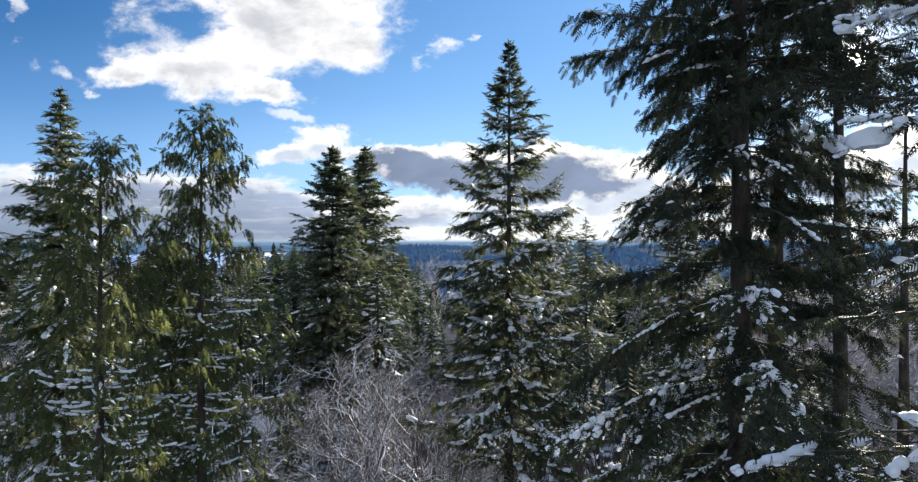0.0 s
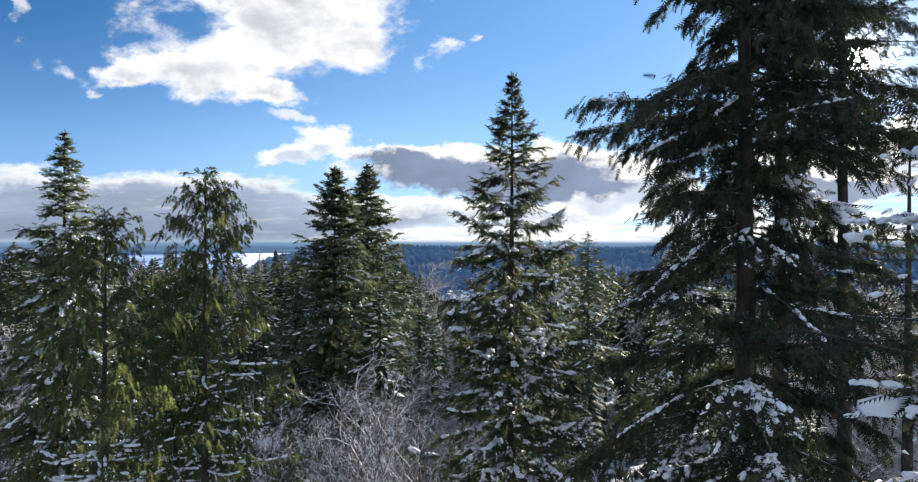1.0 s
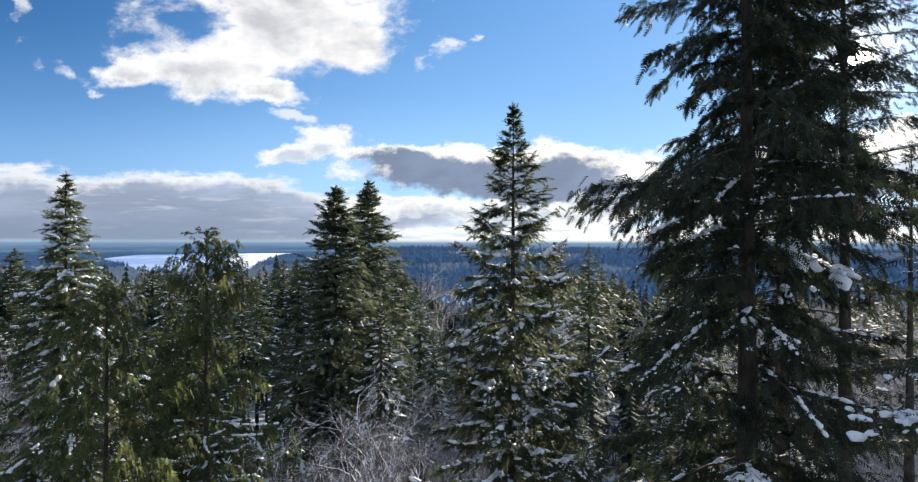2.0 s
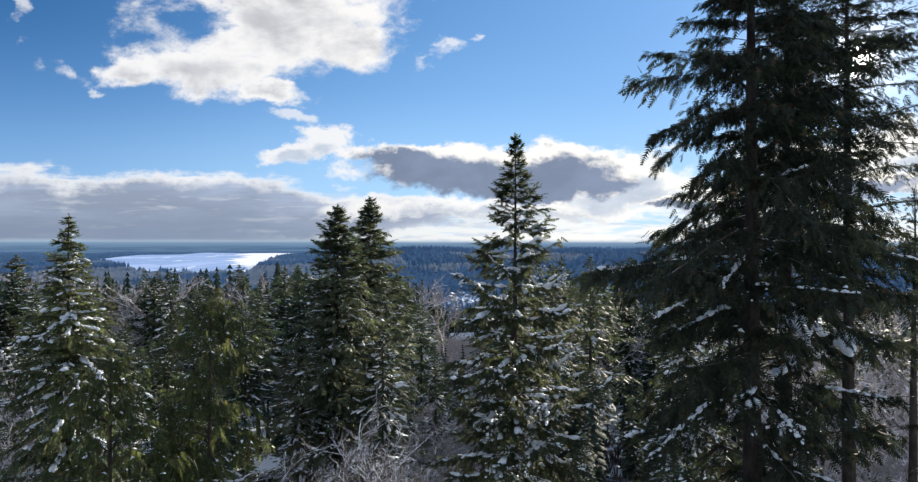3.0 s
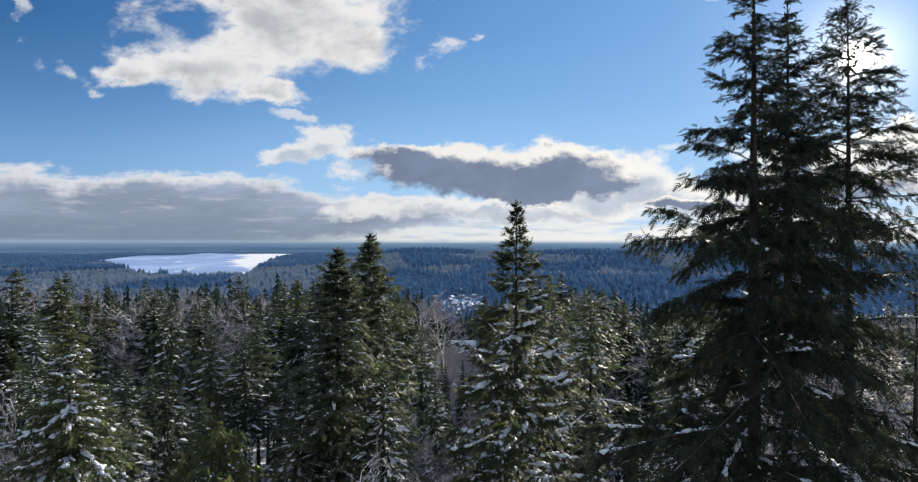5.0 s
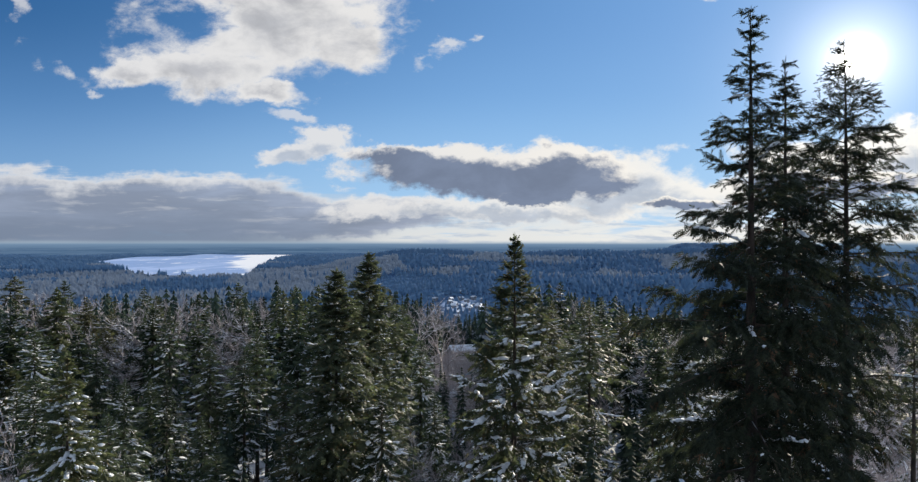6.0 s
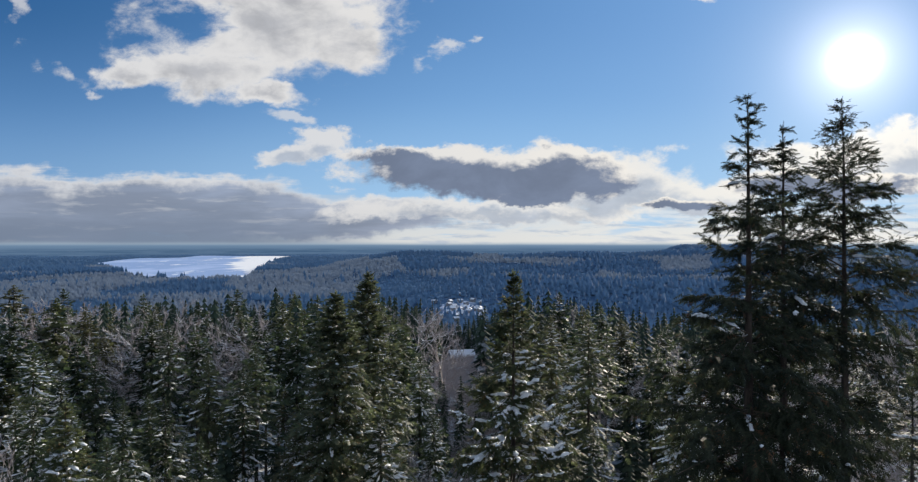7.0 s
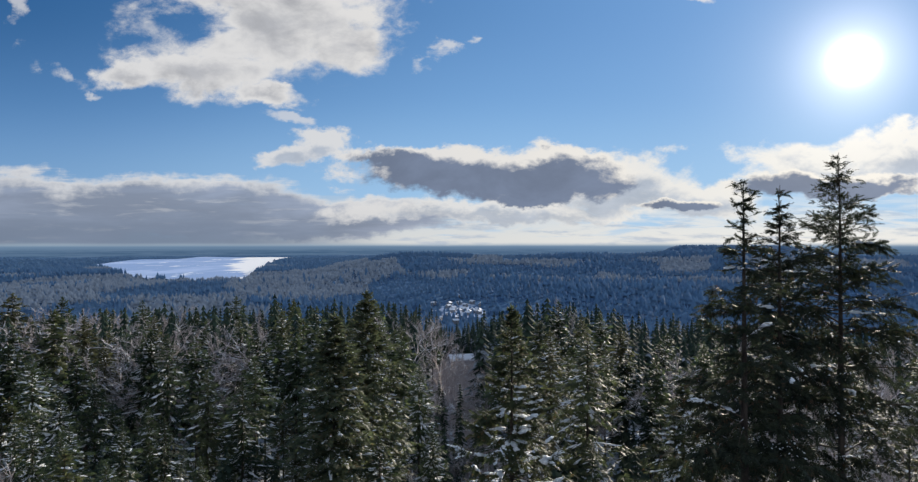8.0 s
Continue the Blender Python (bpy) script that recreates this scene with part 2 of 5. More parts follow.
def bark_material(name, dark, light, snow_from=2.0):
    """Furrowed bark; snow lies where the surface faces up more than snow_from."""
    m, g = material(name)
    place = g.add("ShaderNodeTexCoord").outputs["Object"]
    mp = g.add("ShaderNodeMapping")
    g.put(mp.inputs[0], place)
    mp.inputs["Scale"].default_value = (1, 1, 0.22)
    n = g.noise(mp.outputs[0], 9.0, 6.0, 0.65)
    blot = g.noise(place, 1.3, 3.0)
    col = g.mix(g.step(g.math("ADD", n, g.math("MULTIPLY", g.math("SUBTRACT", blot, 0.5), 0.6)), 0.3, 0.75), dark, light)
    rough = 0.9
    if snow_from < 1.5:
        up = g.add("ShaderNodeSeparateXYZ")
        g.put(up.inputs[0], g.add("ShaderNodeNewGeometry").outputs["Normal"])
        lie = g.math("ADD", up.outputs[2], g.math("MULTIPLY", g.math("SUBTRACT", g.noise(place, 1.7, 3.0), 0.5), 1.4))
        col = g.mix(g.step(lie, snow_from, snow_from + 0.2), col, (0.82, 0.85, 0.9))
    finish(g, principled(g, col, rough, bumped(g, n, 0.8, 0.04), 0.2))
    return m


FIR = needle_material("fir_needles", (0.008, 0.012, 0.009), (0.039, 0.048, 0.031), (0.11, 0.06, 0.036), 0.05, 0.28)
OPEN_FIR = needle_material("open_fir_needles", (0.022, 0.031, 0.021), (0.098, 0.114, 0.062), (0.15, 0.085, 0.045), 0.06, 0.42)
OLIVE_FIR = needle_material("olive_fir_needles", (0.030, 0.043, 0.027), (0.135, 0.152, 0.078), (0.16, 0.09, 0.048), 0.05, 0.45)
SPRUCE = needle_material("spruce_needles", (0.030, 0.044, 0.034), (0.110, 0.128, 0.078), (0.18, 0.11, 0.06), 0.06, 0.36)
CEDAR = needle_material("cedar_sprays", (0.018, 0.027, 0.016), (0.098, 0.112, 0.048), (0.14, 0.085, 0.04), 0.07, 0.55)
WOOD = needle_material("woodland_needles", (0.009, 0.019, 0.014), (0.074, 0.100, 0.056), (0.11, 0.072, 0.042), 0.04, 0.34, 0.9)
SNOW = snow_material("fallen_snow")
BARK = bark_material("fir_bark", (0.022, 0.017, 0.015), (0.075, 0.058, 0.047))
LIMB = bark_material("snowy_limb", (0.04, 0.032, 0.026), (0.10, 0.08, 0.06), 0.95)
TWIG = bark_material("snowy_twig", (0.09, 0.075, 0.070), (0.215, 0.182, 0.170), 0.36)
FROST = bark_material("frosted_twig", (0.27, 0.24, 0.24), (0.48, 0.44, 0.445), 0.55)


# ---------------------------------------------------------------- mesh tools
def mesh_from(name, verts, faces_flat, per, mats, smooth=False):
    """A mesh from arrays: verts (n, 3), corner indices, corners per face."""
    me = bpy.data.meshes.new(name)
    verts = np.asarray(verts, np.float32)
    faces_flat = np.asarray(faces_flat, np.int32).ravel()
    count = len(faces_flat) // per
    me.vertices.add(len(verts))
    me.vertices.foreach_set("co", verts.ravel())
    me.loops.add(len(faces_flat))
    me.loops.foreach_set("vertex_index", faces_flat)
    me.polygons.add(count)
    me.polygons.foreach_set("loop_start", np.arange(0, count * per, per, dtype=np.int32))
    if smooth:
        me.polygons.foreach_set("use_smooth", np.ones(count, bool))
    me.update(calc_edges=True)
    me.validate()
    for m in mats:
        me.materials.append(m)
    return me


def part(name, me, parent, label=""):
    ob = new(name, me)
    ob.parent = parent
    if label:
        ob["label"] = label
    return ob


def unit(a):
    return a / np.maximum(np.linalg.norm(a, axis=-1, keepdims=True), 1e-9)


def stamp(tv, tf, pos, along, up, size):
    """Copies of a template (verts tv, triangles tf), at each place, with x along, z up, scaled by size (n,) or (n, 3)."""
    pos, x = np.asarray(pos), unit(np.asarray(along))
    y = unit(np.cross(up, x))
    z = np.cross(x, y)
    size = np.asarray(size)
    if size.ndim == 1:
        size = size[:, None].repeat(3, 1)
    v = tv[None] * size[:, None, :]
    out = pos[:, None] + v[..., :1] * x[:, None] + v[..., 1:2] * y[:, None] + v[..., 2:] * z[:, None]
    f = tf[None] + (np.arange(len(pos)) * len(tv))[:, None, None]
    return out.reshape(-1, 3), f.reshape(-1, 3)


def joined(sets):
    vs, fs, n = [], [], 0
    for v, f in sets:
        if len(v):
            vs.append(v)
            fs.append(f + n)
            n += len(v)
    return (np.concatenate(vs), np.concatenate(fs)) if vs else (np.zeros((0, 3)), np.zeros((0, 3), int))


def tubes(a, b, ra, rb, sides=3):
    """Tapered prisms from a to b (n, 3)."""
    n = len(a)
    d = unit(b - a)
    ref = np.where(np.abs(d[:, 2:3]) > 0.9, np.array([[1.0, 0, 0]]), np.array([[0, 0, 1.0]]))
    s = unit(np.cross(d, ref))
    t = np.cross(d, s)
    ang = np.arange(sides) * 2 * np.pi / sides + 0.5
    ring = np.cos(ang)[None, :, None] * s[:, None] + np.sin(ang)[None, :, None] * t[:, None]
    v = np.concatenate([a[:, None] + ring * np.asarray(ra)[:, None, None], b[:, None] + ring * np.asarray(rb)[:, None, None]], 1)
    i = np.arange(sides)
    j = (i + 1) % sides
    f = np.concatenate([np.stack([i, i + sides, j], 1), np.stack([j, i + sides, j + sides], 1)])
    f = f[None] + (np.arange(n) * 2 * sides)[:, None, None]
    return v.reshape(-1, 3), f.reshape(-1, 3)


def trunk_tube(path, radii, sides=10, rng=None):
    """One skin along a path."""
    path, radii = np.asarray(path, float), np.asarray(radii, float)
    n = len(path)
    ang = np.arange(sides) * 2 * np.pi / sides
    wob = 1 + (rng.normal(0, 0.05, (n, sides)) if rng is not None else 0)
    r = radii[:, None] * wob
    v = np.stack([path[:, :1] + np.cos(ang) * r, path[:, 1:2] + np.sin(ang) * r, np.repeat(path[:, 2:], sides, 1)], -1).reshape(-1, 3)
    f = []
    for k in range(n - 1):
        for i in range(sides):
            j = (i + 1) % sides
            f += [(k * sides + i, k * sides + j, (k + 1) * sides + j), (k * sides + i, (k + 1) * sides + j, (k + 1) * sides + i)]
    return v, np.array(f)


def spray_template(pairs, blade, width, droop):
    """A flat twig: pairs of pointed blades on both sides of an axis and one at the end."""
    v, f = [], []
    for k in range(pairs):
        s = (k + 0.3) / (pairs + 0.3)
        reach = blade * (1.15 - 0.75 * s)
        for side in (-1, 1):
            a = len(v)
            v += [(s - width * 0.5, 0, 0.0), (s + width * 0.5, 0, 0.0), (s + 0.62 * reach, side * 0.85 * reach, -droop * reach)]
            f.append((a, a + 1, a + 2) if side > 0 else (a + 1, a, a + 2))
    a = len(v)
    v += [(0.55, -width * 0.45, 0), (0.55, width * 0.45, 0), (1.1, 0, -droop * 0.2)]
    f.append((a, a + 1, a + 2))
    return np.array(v, float), np.array(f)


def dome_template(sides):
    """A small pillow of snow with drooping edges."""
    v = [(0.5 * math.cos(a) * (1 + 0.25 * math.cos(2 * a + 1)), 0.5 * math.sin(a) * (1 + 0.2 * math.sin(3 * a)), -0.08) for a in np.arange(sides) * 2 * math.pi / sides]
    v += [(0.05, 0.03, 0.45)]
    return np.array(v, float), np.array([(i, (i + 1) % sides, sides) for i in range(sides)])


def lump_template(seed, sides=7, rings=3):
    """A rounded, uneven clump of snow."""
    v, f = [], []
    for k in range(rings):
        h = math.radians(-48 + 120 * k / rings)
        for i in range(sides):
            a = 2 * math.pi * (i + 0.5 * (k % 2)) / sides
            c = Vector((math.cos(a) * math.cos(h), math.sin(a) * math.cos(h), math.sin(h)))
            r = 0.5 * (1 + 0.35 * noise.noise(c * 1.7 + Vector((seed * 7.1, 0, 0))) + 0.12 * noise.noise(c * 4.5 + Vector((0, seed * 3.3, 0))))
            v.append(tuple(c * r))
    v.append((0, 0, 0.5))
    for k in range(rings - 1):
        for i in range(sides):
            j = (i + 1) % sides
            a, b, c, d = k * sides + i, k * sides + j, (k + 1) * sides + j, (k + 1) * sides + i
            f += [(a, b, d), (b, c, d)] if k % 2 == 0 else [(a, b, c), (a, c, d)]
    f += [((rings - 1) * sides + i, (rings - 1) * sides + (i + 1) % sides, len(v) - 1) for i in range(sides)]
    return np.array(v), np.array(f)


def snow_pads(rng, curve, width, thick, cross=5, droop=0.5):
    """Pads of snow along curves (n, m, 3): domed strips with uneven, drooping edges."""
    n, m, _ = curve.shape
    ahead = np.gradient(curve, axis=1)
    side = unit(np.cross(np.array([0, 0, 1.0]), ahead))
    taper = np.sin(np.pi * np.clip(np.linspace(0.06, 0.97, m), 0, 1)) ** 0.5
    q = np.linspace(-1, 1, cross)
    rag = rng.uniform(0.35, 1.25, (n, m, 2))
    wide = width[:, None, None] * taper[None, :, None] * np.where(q[None, None] < 0, rag[..., :1], rag[..., 1:])
    lift = thick[:, None, None] * taper[None, :, None] * rng.uniform(0.6, 1.35, (n, m, 1)) * (1 - q[None, None] ** 2)
    fall = droop * wide * np.abs(q)[None, None] ** 1.5
    v = curve[:, :, None] + side[:, :, None] * (q[None, None] * wide)[..., None]
    v[..., 2] += lift - fall + rng.normal(0, 0.10, v.shape[:3]) * thick[:, None, None]
    i = (np.arange(m - 1)[:, None] * cross + np.arange(cross - 1)[None]).ravel()
    f = np.concatenate([np.stack([i, i + cross, i + 1], 1), np.stack([i + 1, i + cross, i + cross + 1], 1)])
    f = f[None] + (np.arange(n) * m * cross)[:, None, None]
    return v.reshape(-1, 3), f.reshape(-1, 3)


FINE_SPRAY = spray_template(8, 0.30, 0.085, 0.3)
MID_SPRAY = spray_template(3, 0.55, 0.30, 0.12)
FAR_SPRAY = spray_template(1, 0.7, 0.6, 0.1)
CEDAR_SPRAY = spray_template(4, 0.34, 0.22, 0.25)
TALL_SPRAY = spray_template(5, 0.40, 0.15, 0.26)
OPEN_SPRAY = spray_template(4, 0.46, 0.22, 0.25)
DOME, FAR_DOME = dome_template(6), dome_template(4)
LUMPS = [lump_template(k) for k in range(5)]
FAR_LUMPS = [lump_template(k, 6, 2) for k in range(5)]


# ---------------------------------------------------------------- trees
def conifer(seed, height, reach, low=0.25, gap=0.55, ring=6, rise=(0.5, -0.25), sag=0.25, tip_up=0.15, twig=0.30, twig_gap=0.30,
            spray=0.42, template=FINE_SPRAY, hang=0.3, snow=0.1, heavy=0.0, heavy_from=0.0, snow_side=None, lumps=0.0, lump_size=0.26, fine_snow=True, pad_share=0.5, laden_dust=0.06, dome_most=0.2, streak=1.0, patch=0.45,
            trunk_r=None, ragged=0.25, steps=3, long_limbs=0.0, bare=0.0, bare_from=None, thin_below=None, limb_sides=4, flat=0.35, gaps=0.25,
            limb_snow=0.0, dome=DOME, lost=0.08, trunk_sides=10, slim=0.5, hang_from=9.0, heavy_to=99.0, bough_snow=0.0, snow_from=0.0, lost_low=0.0, wild=0.11, full_at=7.0, thick=0.15, least=8, low_at=13.0, tilt=None, chain=0.0):
    """Meshes of one conifer, standing at the origin.
    reach: the crown's half width against metres below the tip, as (depths, widths). rise: slope of limbs at the tip and low down.
    hang: how far the sprays point down. snow: share of sprays that carry a little; heavy: share of the limbs, from heavy_from metres
    below the tip, that are laden. bare: share of each limb without sprays; bare_from: depth below which limbs go nearly bare."""
    rng = np.random.default_rng(seed)
    up3 = np.array([0, 0, 1.0])
    trunk_r = trunk_r or height * 0.0105
    lean = rng.normal(0, 0.004, 2)
    if tilt is not None:
        lean = np.array(tilt)
    B, z = [], height * low
    while z < height - 0.25:
        d = height - z
        n = max(3, int(round(ring * (0.85 + 0.15 * min(1, d / 5)) + rng.normal(0, 0.8))))
        if thin_below is not None and d > thin_below:
            n = max(2, n // 2)
        a0 = rng.uniform(0, 2 * np.pi)
        w = np.interp(d, *reach)
        for k in range(n):
            if rng.random() < (lost if d < low_at else max(lost, lost_low)) and d > 2:
                continue
            L = w * rng.uniform(1 - ragged, 1 + 0.35 * ragged) * (1.35 if rng.random() < long_limbs else 1.0)
            B.append((z + rng.normal(0, 0.16 * gap + 0.03), a0 + (k + rng.uniform(-0.35, 0.35)) * 2 * np.pi / n, max(L, 0.12), d))
        z += gap * (0.28 + 0.72 * min(1, d / full_at)) * rng.uniform(0.7, 1.3)
    z0, az, L, d = np.array(B).T
    nb = len(L)
    idx = np.arange(nb)
    e = np.interp(d, [0, 3, 7, 22], [rise[0], 0.8 * rise[0] + 0.2 * rise[1], 0.4 * rise[0] + 0.6 * rise[1], rise[1]]) + rng.normal(0, wild, nb)
    out = np.stack([np.cos(az), np.sin(az), 0 * az], 1)
    side = np.stack([-out[:, 1], out[:, 0], 0 * az], 1)
    base = np.stack([lean[0] * z0, lean[1] * z0, z0], 1)
    bend = rng.normal(0, 0.14, nb)
    sagk, upk = sag * rng.uniform(0.5, 1.5, nb), tip_up * rng.uniform(0.3, 1.7, nb)
    droop = hang * np.clip(d / hang_from, 0.25, 1)
    if bare_from is not None:
        sagk = np.where(d > bare_from, sagk * 0.35, sagk)
        e = np.where(d > bare_from, rng.normal(0.02, 0.13, nb), e)
        bend = np.where(d > bare_from, rng.normal(0, 0.3, nb), bend)

    def at(i, s):
        p = base[i] + out[i] * (L[i] * s * 0.97)[:, None] + side[i] * (L[i] * bend[i] * s * s)[:, None]
        p[:, 2] += L[i] * (e[i] * s - sagk[i] * s * s + upk[i] * s ** 3.5)
        return p

    meshes = {}
    rows = 26 if trunk_sides > 6 else 9
    hz = np.linspace(-0.6, height, rows)
    r = trunk_r * np.clip(1 - hz / height, 0, 1) ** 0.95 * (1 + 0.5 * np.exp(-np.maximum(hz, 0) / 0.8)) + 0.008
    wig = np.cumsum(rng.normal(0, 0.006, (rows, 2)), 0)
    wig[-1] *= 0
    v, f = trunk_tube(np.stack([lean[0] * hz + wig[:, 0], lean[1] * hz + wig[:, 1], hz], 1), r, trunk_sides, rng)
    meshes["trunk"] = mesh_from("trunk", v, f, 3, [BARK], True)
    segs = 4 if steps > 2 else 1
    A = []
    lr = np.clip(0.010 * L + 0.004, 0.008, 0.06)
    for k in range(segs):
        s0, s1 = np.full(nb, k / segs), np.full(nb, (k + 1) / segs)
        A.append(tubes(at(idx, s0), at(idx, s1), lr * (1 - 0.85 * s0), lr * (1 - 0.85 * s1), limb_sides))
    meshes["limbs"] = mesh_from("branchwork", *joined(A), 3, [LIMB], True)
    # twigs on both sides of each limb
    nude = np.full(nb, bare)
    if bare_from is not None:
        nude = np.where(d > bare_from, np.clip(rng.normal(0.45, 0.2, nb), 0.1, 0.9), nude)
    count = np.maximum(least if steps > 2 else 3, (L * (1 - nude) / twig_gap).astype(int))
    bi = np.repeat(idx, count * 2)
    order = np.concatenate([np.arange(c * 2) for c in count])
    total = np.repeat(count, count * 2)
    s = nude[bi] + (1 - nude[bi]) * np.clip((order // 2 + rng.uniform(0.0, 1.0, len(order))) / total, 0.02, 1.0)
    s = np.maximum(s, 0.06)
    phase = rng.uniform(0, 6.28, nb)
    keep = (np.sin(s * L[bi] * 4.2 + phase[bi]) > -1 + 2 * gaps * rng.uniform(0.3, 1.2, len(s))) | (s > 0.88)
    bi, order, s = bi[keep], order[keep], s[keep]
    sgn = np.where(order % 2 == 0, 1.0, -1.0)
    root = at(bi, s)
    ahead = unit(at(bi, np.minimum(s + 0.05, 1.05)) - at(bi, s - 0.05))
    spread = rng.uniform(0.45, 1.2, len(s)) * (1 - 0.6 * s ** 3)
    tl = twig * (0.35 + 1.1 * np.sin(np.pi * np.clip(0.18 + 0.72 * (1 - s), 0, 1))) * np.clip(L[bi], 0.08, 4) ** 0.62 * rng.uniform(0.5, 1.4, len(s))
    tdir = unit(ahead * np.cos(spread)[:, None] + side[bi] * (sgn * np.sin(spread))[:, None] - up3 * (0.25 * droop[bi] + rng.normal(0, thick, len(s)))[:, None])
    # sprays along each twig
    K = steps
    q = (np.arange(K) + 0.5) / K
    pos = root[:, None] + tdir[:, None] * (tl[:, None] * q[None])[..., None]
    pos[..., 2] -= 0.25 * (droop[bi] * tl)[:, None] * q[None] ** 2
    alt = np.where(np.arange(K) % 2 == 0, 1.0, -1.0)[None] * rng.uniform(0.3, 0.9, (len(s), K)) * np.where(np.arange(K) == K - 1, 0.2, 1.0)[None]
    tside = unit(np.cross(up3, tdir))
    sd = tdir[:, None] + tside[:, None] * alt[..., None] + rng.normal(0, 0.22, (len(s), K, 3))
    sd[..., 2] -= droop[bi][:, None] * rng.uniform(0.1, 1.9, (len(s), K))
    sd = unit(sd)
    nrm = up3 + rng.normal(0, flat, (len(s), K, 3))
    size = spray * rng.uniform(0.65, 1.35, (len(s), K)) * np.clip(slim + L[bi] / 2.2, slim + 0.08, 1.0)[:, None]
    pos, sd, nrm, size = pos.reshape(-1, 3), sd.reshape(-1, 3), nrm.reshape(-1, 3), size.ravel()
    pb = np.repeat(bi, K)
    start = pos - sd * (size * 0.3)[:, None]
    # the leader at the tip
    lead = 16 if steps > 2 else 6
    top = np.stack([np.full(lead, lean[0] * height), np.full(lead, lean[1] * height), height - np.linspace(1.5 if steps > 2 else 0.7, 0.1, lead)], 1)
    la = np.arange(lead) * 2.4
    ld = unit(np.stack([np.cos(la) * 0.4, np.sin(la) * 0.4, np.full(lead, 1.0)], 1))
    meshes["needles"] = joined([stamp(*template, start, sd, nrm, size),
                                stamp(*template, top, ld, np.stack([np.sin(la), -np.cos(la), 0 * la], 1), np.full(lead, min(spray, 0.4) * 0.7))])
    # snow: a little everywhere, much on some limbs
    sets = []
    load = rng.gamma(0.9, 1.1, nb)
    laden = (rng.random(nb) < heavy) & (d > heavy_from) & (d < heavy_to)
    wet = np.ones(nb)
    if snow_side is not None:
        wet = np.clip(0.5 + 0.7 * (out[:, :2] @ np.array(snow_side)), 0.03, 1.3)
        laden &= rng.random(nb) < wet
    chance = np.where(laden, laden_dust, snow * load * wet) * np.clip((d - snow_from) / 6 + 0.03, 0.03, 1)
    pick = rng.random(len(pos)) < chance[pb]
    n = int(pick.sum())
    if n:
        k = np.clip(size[pick], 0.06, dome_most) * rng.uniform(0.5, 1.2, n)
        sz = np.stack([k * rng.uniform(0.5, 1.1, n) * streak, k * rng.uniform(0.25, 0.5, n), k * rng.uniform(0.2, 0.45, n)], 1)
        fd = sd[pick].copy()
        fd[:, 2] = np.maximum(fd[:, 2], -0.3) * 0.5
        sets.append(stamp(*dome, start[pick] + sd[pick] * (size[pick] * 0.35)[:, None] + up3 * 0.02, fd, up3 + rng.normal(0, 0.12, (n, 3)), sz))
    # laden limbs: pads of snow along groups of neighbouring twigs
    if lumps > 0 and laden.any():
        order = np.argsort(bi, kind="stable")
        edges = np.searchsorted(bi[order], np.arange(nb + 1))
        chosen = []
        for i in idx[laden]:
            own = order[edges[i]:edges[i + 1]]
            far = own[s[own] > 0.35]
            if len(far) < 4:
                continue
            for c in root[rng.choice(far, max(1, int(lumps * L[i] + rng.random())))]:
                near = np.hypot(*(root[own, :2] - c[:2]).T) < patch * rng.uniform(0.6, 1.2)
                chosen.append(own[near & (rng.random(len(own)) < pad_share)])
        w = np.unique(np.concatenate(chosen)) if chosen else np.zeros(0, int)
        if len(w):
            per = np.clip((tl[w] / (0.62 * lump_size)).astype(int), 2, 9)
            w = np.repeat(w, per)
            n = len(w)
            t = rng.uniform(0.0, 1.08, n)
            P = root[w] + tdir[w] * (tl[w] * t)[:, None] + rng.normal(0, 0.22 * lump_size, (n, 3)) * np.array([1, 1, 0.35])
            P[:, 2] += 0.06 * lump_size - 0.30 * droop[bi[w]] * tl[w] * t ** 2
            k = lump_size * rng.gamma(5.0, 0.17, n) * (1.15 - 0.45 * t)
            S = np.stack([k * rng.uniform(1.0, 1.9, n), k * rng.uniform(0.75, 1.15, n), k * rng.uniform(0.55, 0.95, n)], 1)
            D = tdir[w] + rng.normal(0, 0.25, (n, 3))
            D[:, 2] -= 0.5 * droop[bi[w]] * t
            for j, tpl in enumerate(LUMPS if fine_snow else FAR_LUMPS):
                c = slice(j, None, 5)
                sets.append(stamp(*tpl, P[c], D[c], up3 + rng.normal(0, 0.25, (len(P[c]), 3)), S[c]))
    if limb_snow:
        which = np.repeat(idx[(rng.random(nb) < limb_snow) & (d > (bare_from or 0)) & (d < 17)], 9)
        m = len(which)
        ss = rng.uniform(0.12, 0.95, m)
        p = at(which, ss) + up3 * 0.025
        sets.append(stamp(*LUMPS[0], p, at(which, ss + 0.03) - at(which, ss - 0.03), np.tile(up3, (m, 1)),
                          np.stack([rng.uniform(0.10, 0.34, m), rng.uniform(0.05, 0.10, m), rng.uniform(0.05, 0.09, m)], 1)))
